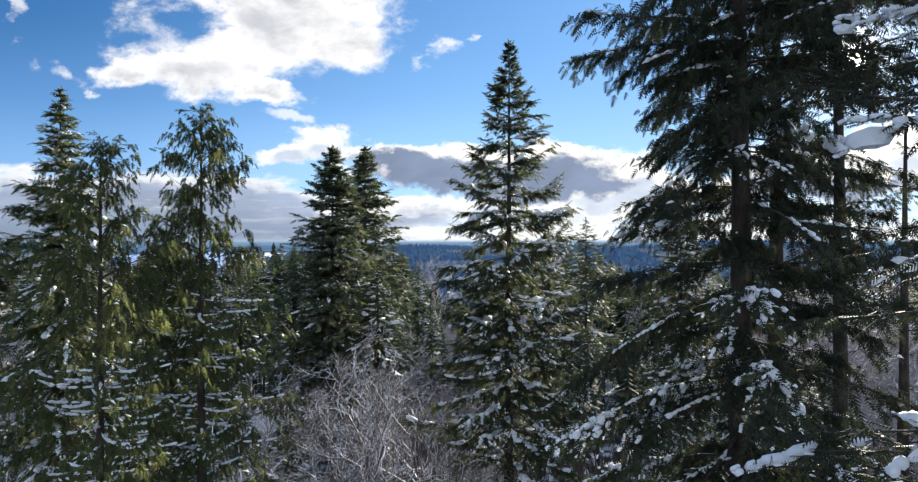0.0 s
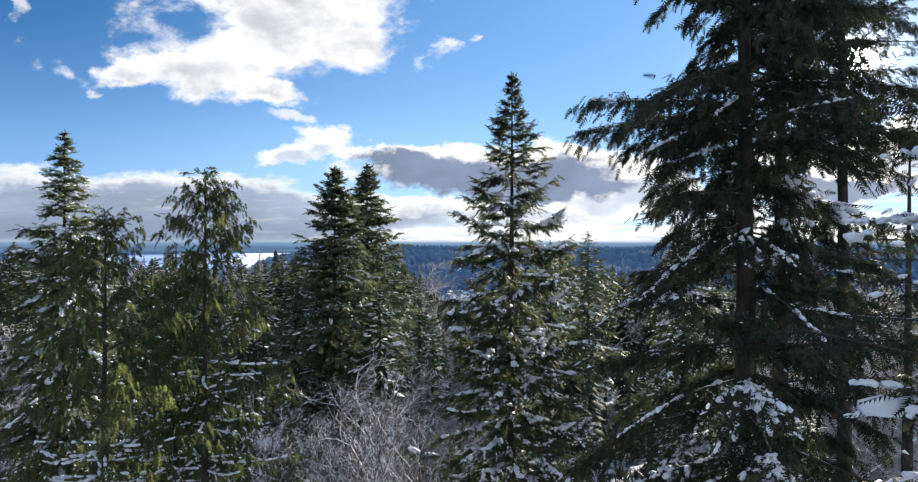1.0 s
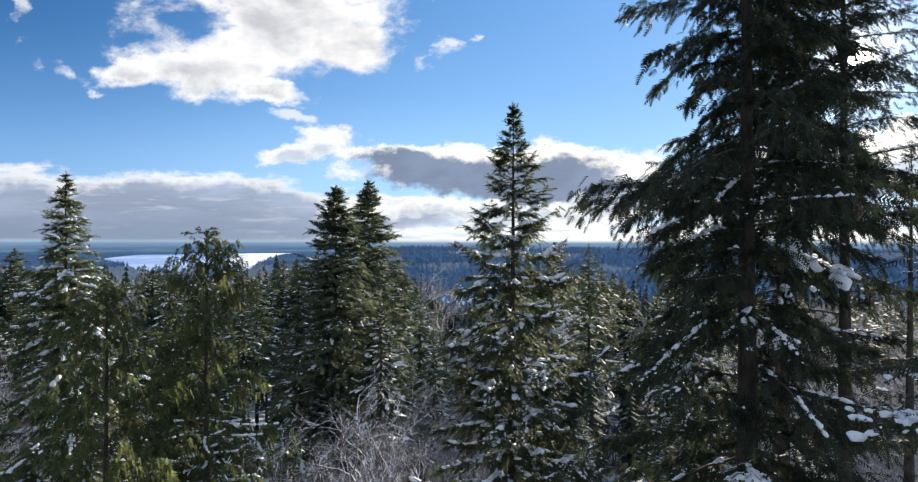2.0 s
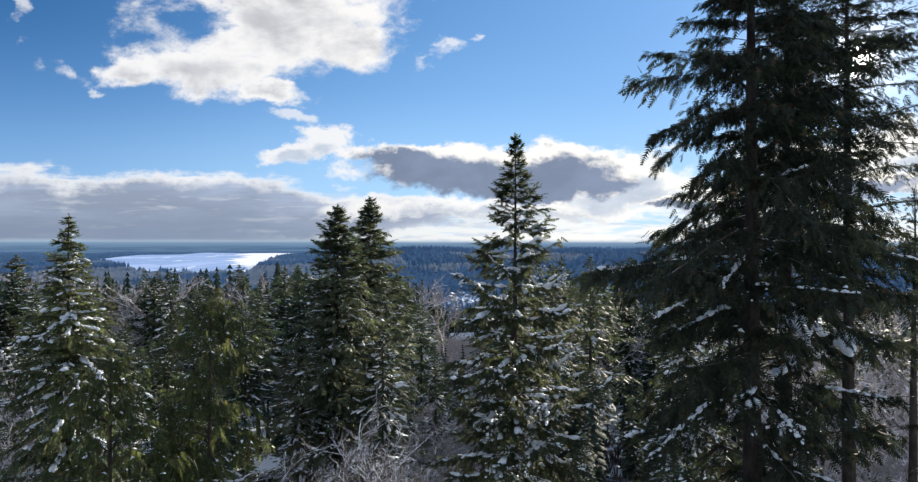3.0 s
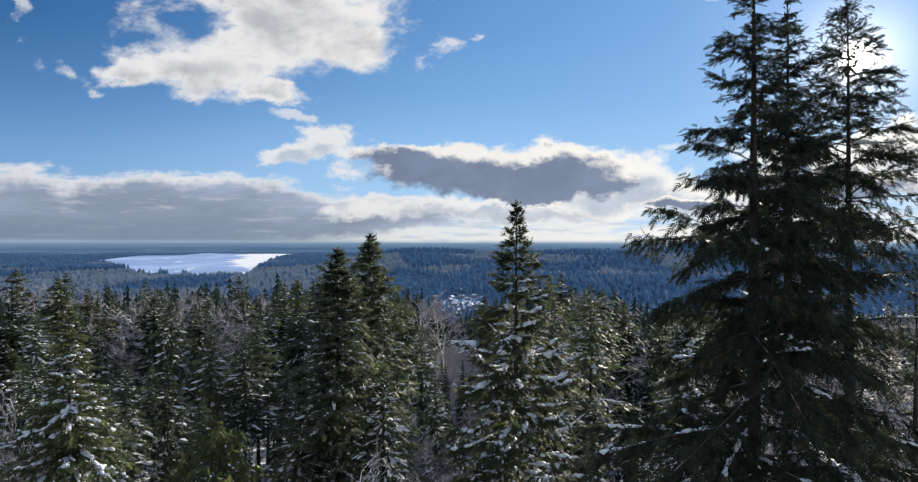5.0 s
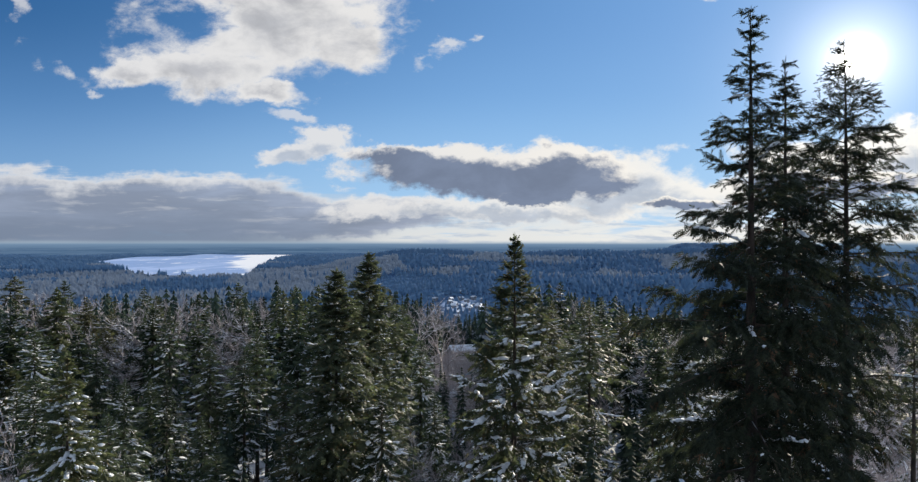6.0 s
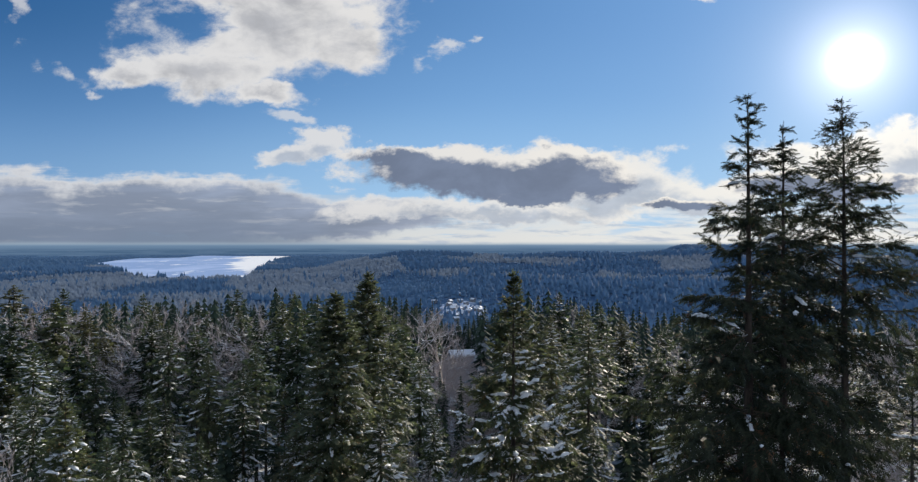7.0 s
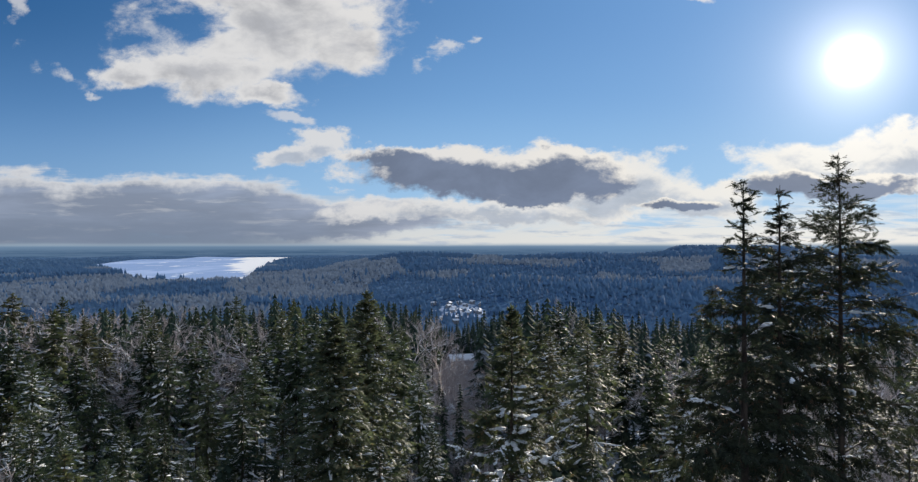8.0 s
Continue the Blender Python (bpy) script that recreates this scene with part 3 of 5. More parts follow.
    if bough_snow:
        which = idx[(rng.random(nb) < bough_snow * np.clip(wet + 0.2, 0, 1.2) * np.clip((d - snow_from) / 5 + 0.1, 0.1, 1)) & (L > 0.3)]
        if chain:
            # rows of clumps along the limbs, in runs
            which = np.repeat(which, np.maximum(2, (L[which] * 0.8 / (0.36 * chain)).astype(int)))
            n = len(which)
            ss = rng.uniform(max(0.15, 0.7 * bare), 1.0, n)
            on = np.sin(ss * L[which] * 2.6 + 1.7 * phase[which]) > -0.5
            which, ss = which[on], ss[on]
            n = len(which)
            p = at(which, ss) + side[which] * (rng.normal(0, 0.35, n) * chain)[:, None]
            k = chain * rng.gamma(5.0, 0.18, n)
            p[:, 2] += 0.25 * k
            size3 = np.stack([k * rng.uniform(1.1, 2.0, n), k * rng.uniform(0.7, 1.1, n), k * rng.uniform(0.5, 0.8, n)], 1)
            sets.append(stamp(*FAR_LUMPS[1], p, at(which, ss + 0.03) - at(which, ss - 0.03), up3 + rng.normal(0, 0.2, (n, 3)), size3))
        else:
            which = np.repeat(which, 3)
            n = len(which)
            lo = rng.uniform(0.2, 0.62, n)
            hi = np.minimum(lo + rng.uniform(0.25, 0.5, n), 1.03)
            curve = np.stack([at(which, lo + (hi - lo) * q) for q in (0.0, 0.5, 1.0)], 1)
            fan = rng.normal(0, 0.14, n) * L[which]
            for k, q in enumerate((0.0, 0.5, 1.0)):
                r = lo + (hi - lo) * q
                curve[:, k] += side[which] * (fan * r)[:, None]
                curve[:, k, 2] -= 0.3 * np.abs(fan) * r
            curve[..., 2] += 0.08
            w = np.clip(L[which] * 0.062, 0.05, 0.20) * rng.uniform(0.5, 1.5, n)
            sets.append(snow_pads(rng, curve, w, w * rng.uniform(0.5, 0.8, n), 3, 0.6))
    if sets:
        meshes["snow"] = joined(sets)
    return meshes


def plant(name, meshes, needles, label, at, turn=0.0, scale=1.0, group=""):
    """A tree as one thing: trunk, limbs, crown of needles and the snow on it."""
    tree = new(name)
    tree.matrix_world = pose(*at, 0, 0, turn) @ Matrix.Scale(scale, 4)
    part("trunk", meshes["trunk"], tree)
    tagged(part("branchwork", meshes["limbs"], tree), kind="stuff")
    tagged(part("crown", mesh_from("crown", *meshes["needles"], 3, [needles]), tree), kind="stuff")
    if "snow" in meshes:
        tagged(part("snow", mesh_from("snow", *meshes["snow"], 3, [SNOW], True), tree, "white fallen snow on the boughs"), kind="stuff")
    return tagged(tree, label, "tree", group)


def smooth(a, b, x):
    t = min(1, max(0, (x - a) / (b - a)))
    return t * t * (3 - 2 * t)


GROUND_R = (0, 40, 125, 200, 300, 420, 700, 950, 1900, 2400, 4200, 4450, 4800, 4950, 9000)
GROUND_Z = (0, -2, -11, -15, -24, -33, -58, -63, -50, -50.5, -50.5, -50, -50, -50, -80)


def ground_z(x, y):
    r = math.hypot(x, y)
    z = float(np.interp(r, GROUND_R, GROUND_Z))
    if y > 1:
        u = x / y
        right = smooth(-0.225, -0.08, u)
        z += right * float(np.interp(r, (900, 1250, 1900, 2600, 3400, 4300, 4800), (0, 14, 46, 26, 14, 4, 0)))
        z += 58 * smooth(0.26, 0.315, u) * smooth(0.62, 0.42, u) * math.exp(-((r - 3950) / 380) ** 2)
    if r > 450:
        k = smooth(450, 1200, r)
        flat = 1.0
        if y > 1 and 1850 < r < 4400 and x / y < -0.2:
            flat = 0.0
        z += flat * k * (10 * noise.noise(Vector((x / 420, y / 420, 1.0))) + 3 * noise.noise(Vector((x / 130, y / 130, 4.0))))
    else:
        z += 0.7 * noise.noise(Vector((x / 19, y / 19, 1.0)))
    return z


# ---------------------------------------------------------------- ground, lake
def ground_material():
    m, g = material("snowy_ground")
    place = g.add("ShaderNodeTexCoord").outputs["Object"]
    a = g.noise(place, 0.35, 6.0)
    b = g.noise(place, 0.012, 4.0)
    c = g.noise(place, 2.6, 5.0, 0.65)
    a = g.math("ADD", g.math("MULTIPLY", a, 0.7), g.math("MULTIPLY", c, 0.3))
    brush = g.step(g.math("ADD", a, g.math("MULTIPLY", g.math("SUBTRACT", b, 0.5), 0.5)), 0.47, 0.57)
    col = g.mix(brush, (0.60, 0.64, 0.70), (0.085, 0.072, 0.06))
    finish(g, principled(g, col, 0.8, bumped(g, a, 0.6, 0.3)))
    return m


def far_ground_material():
    m, g = material("hazed_wooded_valley_floor")
    place = g.add("ShaderNodeTexCoord").outputs["Object"]
    a = g.noise(place, 0.03, 6.0, 0.65)
    b = g.noise(place, 0.004, 4.0)
    # wooded floor, with the blue of distant haze mixed into its colours
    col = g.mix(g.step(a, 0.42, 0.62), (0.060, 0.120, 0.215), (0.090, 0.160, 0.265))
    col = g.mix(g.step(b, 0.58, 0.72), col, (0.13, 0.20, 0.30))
    # snowy clearing round the village
    sep = g.add("ShaderNodeSeparateXYZ")
    g.put(sep.inputs[0], place)
    dx, dy = g.math("DIVIDE", g.math("SUBTRACT", sep.outputs[0], 3.0), 30.0), g.math("DIVIDE", g.math("SUBTRACT", sep.outputs[1], 940.0), 85.0)
    away = g.math("ADD", g.math("SQRT", g.math("ADD", g.math("MULTIPLY", dx, dx), g.math("MULTIPLY", dy, dy))), g.math("MULTIPLY", g.math("SUBTRACT", a, 0.5), 2.0))
    col = g.mix(g.step(away, 1.1, 0.7), col, (0.50, 0.60, 0.78))
    finish(g, principled(g, col, 0.95, bumped(g, a, 1.0, 4.0), 0.0))
    return m


def make_ground():
    front = np.linspace(-42, 42, 170)
    back = np.linspace(42, 318, 40)[1:-1]
    az = np.radians(np.concatenate([front, back]))
    rad = np.concatenate([[0.0], np.geomspace(4, 60, 18), np.geomspace(66, 1000, 46)[0:], np.geomspace(1040, 4950, 90), [5600, 7500]])
    v = [(0, 0, ground_z(0, 0))]
    for r in rad[1:]:
        for a in az:
            x, y = r * math.sin(a), r * math.cos(a)
            v.append((x, y, ground_z(x, y)))
    n = len(az)
    me = bpy.data.meshes.new("ground")
    faces = [(0, 1 + (i + 1) % n, 1 + i) for i in range(n)]
    for k in range(len(rad) - 2):
        o, p = 1 + k * n, 1 + (k + 1) * n
        faces += [(o + i, o + (i + 1) % n, p + (i + 1) % n, p + i) for i in range(n)]
    me.from_pydata(v, [], faces)
    me.materials.append(ground_material())
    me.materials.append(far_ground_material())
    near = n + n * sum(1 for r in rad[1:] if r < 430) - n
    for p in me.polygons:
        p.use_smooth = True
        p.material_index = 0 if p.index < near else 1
    me.update()
    return tagged(new("ground", me), "snow-covered wooded hillside and valley floor", "ground", kind="structure")


def lake_near(u):
    return 1700 + 150 * noise.noise(Vector((u * 60, 0.0, 3.0))) + 900 * smooth(-0.47, -0.52, u) + 110 * math.sin(u * 21) + 2300 * smooth(-0.30, -0.236, u)


def lake_far(u):
    return 4150 - 500 * smooth(-0.36, -0.40, u) - 1000 * smooth(-0.44, -0.52, u) + 80 * math.sin(u * 47) - 150 * smooth(-0.28, -0.24, u)


LAKE_U = (-0.535, -0.236)
LAKE_Z = -48.3


def on_lake(x, y):
    if y < 1000:
        return False
    u = x / y
    return LAKE_U[0] < u < LAKE_U[1] and lake_near(u) < y < lake_far(u)


def make_lake():
    m, g = material("frozen_lake")
    place = g.add("ShaderNodeTexCoord").outputs["Object"]
    mp = g.add("ShaderNodeMapping")
    g.put(mp.inputs[0], place)
    mp.inputs["Scale"].default_value = (0.0016, 0.0007, 1)
    n = g.noise(mp.outputs[0], 2.0, 5.0, 0.6, 0.6)
    shade_tone = g.step(n, 0.50, 0.62)
    sep = g.add("ShaderNodeSeparateXYZ")
    g.put(sep.inputs[0], place)
    # where sunlight on the lake's snow is painted white, towards one end
    sunlit_side = g.math("ADD", g.math("DIVIDE", sep.outputs[0], sep.outputs[1]), g.math("MULTIPLY", g.math("SUBTRACT", n, 0.5), 0.16))
    # cloud shade over the rest is put into the blue
    col = g.mix(shade_tone, (0.24, 0.36, 0.60), (0.36, 0.48, 0.72))
    col = g.mix(g.step(g.noise(mp.outputs[0], 9.0, 5.0, 0.6, 0.8), 0.60, 0.66), col, (0.70, 0.75, 0.82))
    col = g.mix(g.step(sunlit_side, -0.325, -0.312), col, (0.82, 0.83, 0.84))
    finish(g, principled(g, col, 0.6, bumped(g, g.noise(place, 0.02, 4.0), 0.3, 1.0), 0.15))
    cols, rows = 60, 8
    v, f = [], []
    for i in range(cols + 1):
        u = LAKE_U[0] + (LAKE_U[1] - LAKE_U[0]) * i / cols
        a, b = lake_near(u), lake_far(u)
        b = max(b, a + 5)
        for j in range(rows + 1):
            y = a + (b - a) * j / rows
            v.append((u * y, y, LAKE_Z))
    for i in range(cols):
        for j in range(rows):
            o = i * (rows + 1) + j
            f.append((o, o + rows + 1, o + rows + 2, o + 1))
    me = bpy.data.meshes.new("lake")
    me.from_pydata(v, [], f)
    me.materials.append(m)
    return tagged(new("lake", me), "frozen snow-covered lake in the valley", "lake", kind="structure")


def make_backdrop():
    """The plain and low hills beyond the valley, as one far ring with painted haze."""
    m, g = material("painted_haze_distance")
    place = g.add("ShaderNodeTexCoord").outputs["Object"]
    sep = g.add("ShaderNodeSeparateXYZ")
    g.put(sep.inputs[0], place)
    z = sep.outputs[2]
    across = g.xyz(g.math("MULTIPLY", sep.outputs[0], 0.0012), g.math("MULTIPLY", sep.outputs[1], 0.0012), g.math("MULTIPLY", z, 0.05))
    streak = g.noise(across, 2.4, 6.0, 0.6, 0.3)
    patch = g.noise(across, 9.0, 4.0, 0.6)
    # haze is put into the colours, paler towards the top
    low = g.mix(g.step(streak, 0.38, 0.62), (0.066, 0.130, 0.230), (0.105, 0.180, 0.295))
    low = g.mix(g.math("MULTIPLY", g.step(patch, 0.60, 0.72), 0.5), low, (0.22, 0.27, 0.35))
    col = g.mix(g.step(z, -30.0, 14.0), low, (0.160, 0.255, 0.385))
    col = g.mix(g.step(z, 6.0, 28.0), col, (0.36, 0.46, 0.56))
    # the ring glows by itself to carry the painted haze
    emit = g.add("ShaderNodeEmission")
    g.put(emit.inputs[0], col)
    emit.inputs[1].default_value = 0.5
    clear = g.add("ShaderNodeBsdfTransparent")
    s = g.add("ShaderNodeMixShader")
    hills = g.noise(g.xyz(g.math("MULTIPLY", sep.outputs[0], 0.0009), g.math("MULTIPLY", sep.outputs[1], 0.0009), 4.0), 1.6, 4.0, 0.5)
    top = g.math("SUBTRACT", z, g.math("MULTIPLY", g.math("SUBTRACT", hills, 0.5), 18.0))
    g.put(s.inputs[0], g.step(top, 8.0, 42.0))
    g.put(s.inputs[1], emit.outputs[0])
    g.put(s.inputs[2], clear.outputs[0])
    finish(g, s.outputs[0])
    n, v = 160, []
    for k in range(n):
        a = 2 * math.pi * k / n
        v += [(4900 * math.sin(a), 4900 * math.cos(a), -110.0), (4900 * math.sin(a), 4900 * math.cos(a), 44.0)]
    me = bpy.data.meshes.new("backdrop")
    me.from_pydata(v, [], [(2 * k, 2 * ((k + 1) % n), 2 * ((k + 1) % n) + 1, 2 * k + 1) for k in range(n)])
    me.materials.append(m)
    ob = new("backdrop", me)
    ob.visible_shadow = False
    return tagged(ob, "plain and low hills along the horizon, with painted blue haze", "horizon", kind="structure")


make_ground()
make_lake()
make_backdrop()


# ---------------------------------------------------------------- tall trees close by
def stand(name, x, y, tip, needles, label, turn=0.0, group="", **kind):
    """Plants a conifer whose tip is tip metres over the first eye."""
    g = ground_z(x, y)
    h = EYE + tip - g
    return plant(name, conifer(height=h, **kind), needles, label, (x, y, g), turn, 1.0, group)


TALL = ((0, 0.3, 1.2, 2, 2.7, 3.7, 5.2, 6.5, 8.9, 11, 12.5, 16, 22, 40), (0.05, 0.16, 0.42, 0.55, 0.85, 1.0, 1.2, 2.1, 2.6, 3.7, 4.2, 4.3, 4.2, 3.4))
tall_kind = dict(least=5, gap=0.77, ring=7, thick=0.35, rise=(0.55, -0.10), sag=0.3, tip_up=0.08, twig=0.27, twig_gap=0.066, spray=0.27, template=TALL_SPRAY, hang=0.9, snow=0.05, dome=FAR_DOME, low=0.22,
                 ragged=0.5, bare=0.16, gaps=0.16, slim=0.32, wild=0.2, full_at=11.0, flat=0.7, lost=0.10, lost_low=0.24, heavy_to=24, snow_from=4.0, bough_snow=0.22, chain=0.075)
far_tall = {**tall_kind, "spray": 0.31, "twig_gap": 0.090, "lost": 0.05, "lost_low": 0.5, "gaps": 0.2, "snow": 0.2, "dome_most": 0.16, "bough_snow": 0.4, "chain": 0.10, "snow_from": 4.0}
stand("fir_tree", 6.53, 15.97, 16.4, FIR, "tall dark fir with drooping boughs and snow on its lower limbs", group="tall firs close by",
      seed=11, reach=((0, 0.3, 1.2, 2, 2.7, 3.7, 5.2, 6.5, 8.9, 10.5, 11.8, 12.8, 14.5, 16.5, 22, 40), (0.05, 0.16, 0.42, 0.55, 0.85, 1.0, 1.2, 2.1, 2.6, 3.7, 4.3, 2.9, 2.9, 4.0, 4.2, 3.4)), heavy=0.5, heavy_from=13.5, lumps=0.5, lump_size=0.13, patch=0.5, pad_share=0.32, fine_snow=False, snow_side=(-0.85, -0.5), thin_below=24, trunk_r=0.42, long_limbs=0.03, **{**tall_kind, "bough_snow": 0.6, "snow_from": 9.0, "lost_low": 0.06, "gaps": 0.17})
stand("fir_tree", 9.89, 21.62, 16.7, FIR, "tall dark fir with a slender pointed top", group="tall firs close by",
      seed=12, reach=TALL, heavy=0.2, heavy_from=12, lumps=0.5, snow_side=(-0.5, -0.8), thin_below=16, trunk_r=0.40, **far_tall)
stand("fir_tree", 13.50, 24.7, 18.1, FIR, "tall dark fir, its thin top against the sun", group="tall firs close by",
      seed=13, reach=((0, 0.5, 1, 2, 3, 4.5, 5.5, 9, 14, 22, 40), (0.05, 0.28, 0.42, 0.9, 1.35, 2.1, 2.7, 3.4, 3.7, 3.6, 3.0)), heavy=0.2, heavy_from=14, lumps=0.5,
      snow_side=(-0.5, -0.8), thin_below=15, trunk_r=0.38, **{**far_tall, "gap": 0.70, "ring": 7.5, "lost": 0.06, "lost_low": 0.78, "low_at": 9.0, "gaps": 0.30, "spray": 0.27, "twig": 0.36, "full_at": 9.0, "rise": (0.6, 0.0), "hang": 0.6, "tilt": (-0.006, 0.0)})
stand("fir_tree", 18.0, 28.5, 7.5, FIR, "dark fir standing behind taller firs", group="tall firs close by",
      seed=14, reach=TALL, heavy=0.3, heavy_from=8, lumps=0.5, thin_below=10, trunk_r=0.36, **{**far_tall, "spray": 0.38, "twig_gap": 0.22, "ring": 3.5, "gap": 1.1, "lost": 0.3, "lost_low": 0.8, "low_at": 4.0})
# heavily snowed fir just beside the camera's line
stand("snowy_fir_tree", 5.35, 4.4, 5.6, FIR, "fir close by with thick snow lying on its boughs", seed=15,
      reach=((0, 1, 3, 5, 8, 16, 30), (0.1, 0.85, 2.1, 2.75, 2.8, 2.7, 2.5)), low=0.5, gap=0.58, ring=7.5, rise=(0.6, -0.1), sag=0.28, tip_up=0.05,
      twig=0.34, twig_gap=0.11, spray=0.22, hang=0.45, snow=0.10, heavy=0.45, heavy_to=8.5, lumps=0.6, lump_size=0.10, patch=0.34, pad_share=0.6, thin_below=8.5, dome=LUMPS[2], dome_most=0.10)
# the slender open fir in the middle
stand("open_fir_tree", 2.95, 40.09, 11.5, OPEN_FIR, "slender open-crowned fir with layered, lightly snowed boughs", seed=21,
      reach=((0, 0.3, 1, 2, 4, 5.6, 7.6, 11.6, 15, 20, 40), (0.05, 0.15, 0.36, 0.68, 1.3, 1.9, 2.4, 3.7, 3.9, 3.9, 3.4)), gap=0.80, ring=8, thick=0.22, full_at=9.0, rise=(0.3, -0.08), sag=0.22,
      tip_up=0.25, twig=0.36, twig_gap=0.11, spray=0.40, template=OPEN_SPRAY, hang=0.6, snow=0.12, heavy=0.65, heavy_from=8, lumps=0.5, lump_size=0.17, pad_share=0.35, patch=0.6, fine_snow=False, dome=FAR_DOME, snow_side=(0.2, -0.9),
      long_limbs=0.06, lost=0.03, low=0.25, trunk_r=0.36, ragged=0.5, flat=0.25, thin_below=26, bare=0.32, gaps=0.22, wild=0.13, slim=0.3, heavy_to=26, bough_snow=1.1, chain=0.21, snow_from=3.0)
# the dense pair beside it
pair_kind = dict(gap=0.62, ring=7, rise=(0.3, -0.08), sag=0.2, tip_up=0.15, twig=0.5, twig_gap=0.38, spray=0.62, template=MID_SPRAY, hang=0.35, snow=0.16, low=0.25, ragged=0.45,
                 bough_snow=0.5, chain=0.17, heavy=0.08, heavy_from=8, gaps=0.2, lumps=0.3, lump_size=0.4, fine_snow=False, slim=0.18, dome=FAR_DOME, dome_most=0.35)
stand("spruce_tree", -9.69, 74.17, 10.0, SPRUCE, "dense dark green spruce, the taller of a pair", group="pair of spruces", seed=31,
      reach=((0, 0.4, 1.8, 4.3, 10, 15, 30), (0.08, 0.25, 0.95, 2.0, 3.9, 5.0, 5.2)), **pair_kind)
stand("spruce_tree", -11.4, 63.8, 8.7, SPRUCE, "dense dark green spruce, the lower of a pair", group="pair of spruces", seed=32,
      reach=((0, 0.4, 1.8, 4.3, 10, 15, 30), (0.08, 0.25, 0.9, 1.8, 3.5, 4.5, 4.8)), **pair_kind)
# a fir and cedars on the other side
stand("fir_tree", -16.35, 29.48, 6.4, OLIVE_FIR, "green fir with snow along its drooping boughs", seed=41,
      reach=((0, 0.3, 1.5, 3.4, 4.4, 6, 10, 16, 30), (0.06, 0.15, 0.5, 1.0, 1.5, 1.9, 2.7, 3.3, 3.2)), gap=0.62, ring=7, thick=0.25, full_at=9.0, rise=(0.3, -0.38), sag=0.25, tip_up=0.12,
      twig=0.38, twig_gap=0.12, spray=0.34, template=OPEN_SPRAY, wild=0.15, hang=0.6, snow=0.12, heavy=0.25, heavy_from=3, heavy_to=17, lumps=0.6, pad_share=0.3, bough_snow=1.1, chain=0.15, lump_size=0.12, slim=0.3, fine_snow=False, dome=FAR_DOME, snow_side=(0.8, -0.4), low=0.25, long_limbs=0.08, thin_below=16)
stand("snowy_young_fir", 19.0, 60.0, 3.0, OPEN_FIR, "young fir with white snow along all its boughs", seed=61, reach=((0, 0.4, 2, 5, 10, 24), (0.1, 0.3, 1.1, 2.3, 3.2, 3.4)), gap=0.6, ring=6.5, rise=(0.3, -0.3),
      sag=0.2, tip_up=0.1, twig=0.42, twig_gap=0.25, spray=0.45, template=OPEN_SPRAY, hang=0.5, snow=0.2, heavy=0.6, heavy_from=1, lumps=0.5, lump_size=0.2, pad_share=0.4, fine_snow=False, bough_snow=1.4, chain=0.2, dome=FAR_DOME)
stand("snowy_young_fir", -53.5, 83.0, -3.0, OPEN_FIR, "young fir with white snow along all its boughs", seed=62, reach=((0, 0.4, 2, 5, 10, 24), (0.1, 0.3, 1.1, 2.3, 3.4, 3.6)), gap=0.75, ring=6.5, rise=(0.3, -0.3),
      sag=0.2, tip_up=0.1, twig=0.42, twig_gap=0.35, spray=0.55, template=MID_SPRAY, hang=0.5, snow=0.2, bough_snow=1.5, chain=0.26, dome=FAR_DOME, thin_below=14)
cedar_kind = dict(least=6, gap=0.46, ring=6, lost=0.12, wild=0.2, rise=(0.8, 0.05), sag=0.35, tip_up=0.2, twig=0.28, twig_gap=0.085, spray=0.24, template=CEDAR_SPRAY, hang=2.6, snow=0.08, low=0.3,
                  ragged=0.5, flat=0.7, bare=0.25, gaps=0.68, hang_from=1.2, slim=0.4, bare_from=5.5, limb_snow=0.9, thin_below=15, dome=FAR_DOME)
stand("cedar_tree", -7.37, 20.73, 3.9, CEDAR, "cedar with hanging yellow-green sprays and bare snowy lower limbs", group="cedars", seed=51,
      reach=((0, 0.3, 1.0, 2.2, 4, 7, 12, 30), (0.2, 0.42, 0.80, 1.15, 1.7, 2.1, 2.6, 3.0)), **cedar_kind)
stand("cedar_tree", -8.7, 17.5, 2.6, CEDAR, "cedar with hanging yellow-green sprays and bare snowy lower limbs", group="cedars", seed=52,
      reach=((0, 0.3, 1.0, 2.2, 4, 7, 12, 30), (0.2, 0.42, 0.80, 1.15, 1.7, 2.1, 2.6, 3.0)), **cedar_kind)
stand("cedar_tree", -8.6, 21.5, 1.0, CEDAR, "low cedar with hanging yellow-green sprays", group="cedars", seed=53,
      reach=((0, 0.3, 1.9, 4, 7, 12, 30), (0.15, 0.4, 0.95, 1.5, 2.1, 2.7, 3.0)), **cedar_kind)


# ---------------------------------------------------------------- woodland behind
WOOD_TALL = 27.0


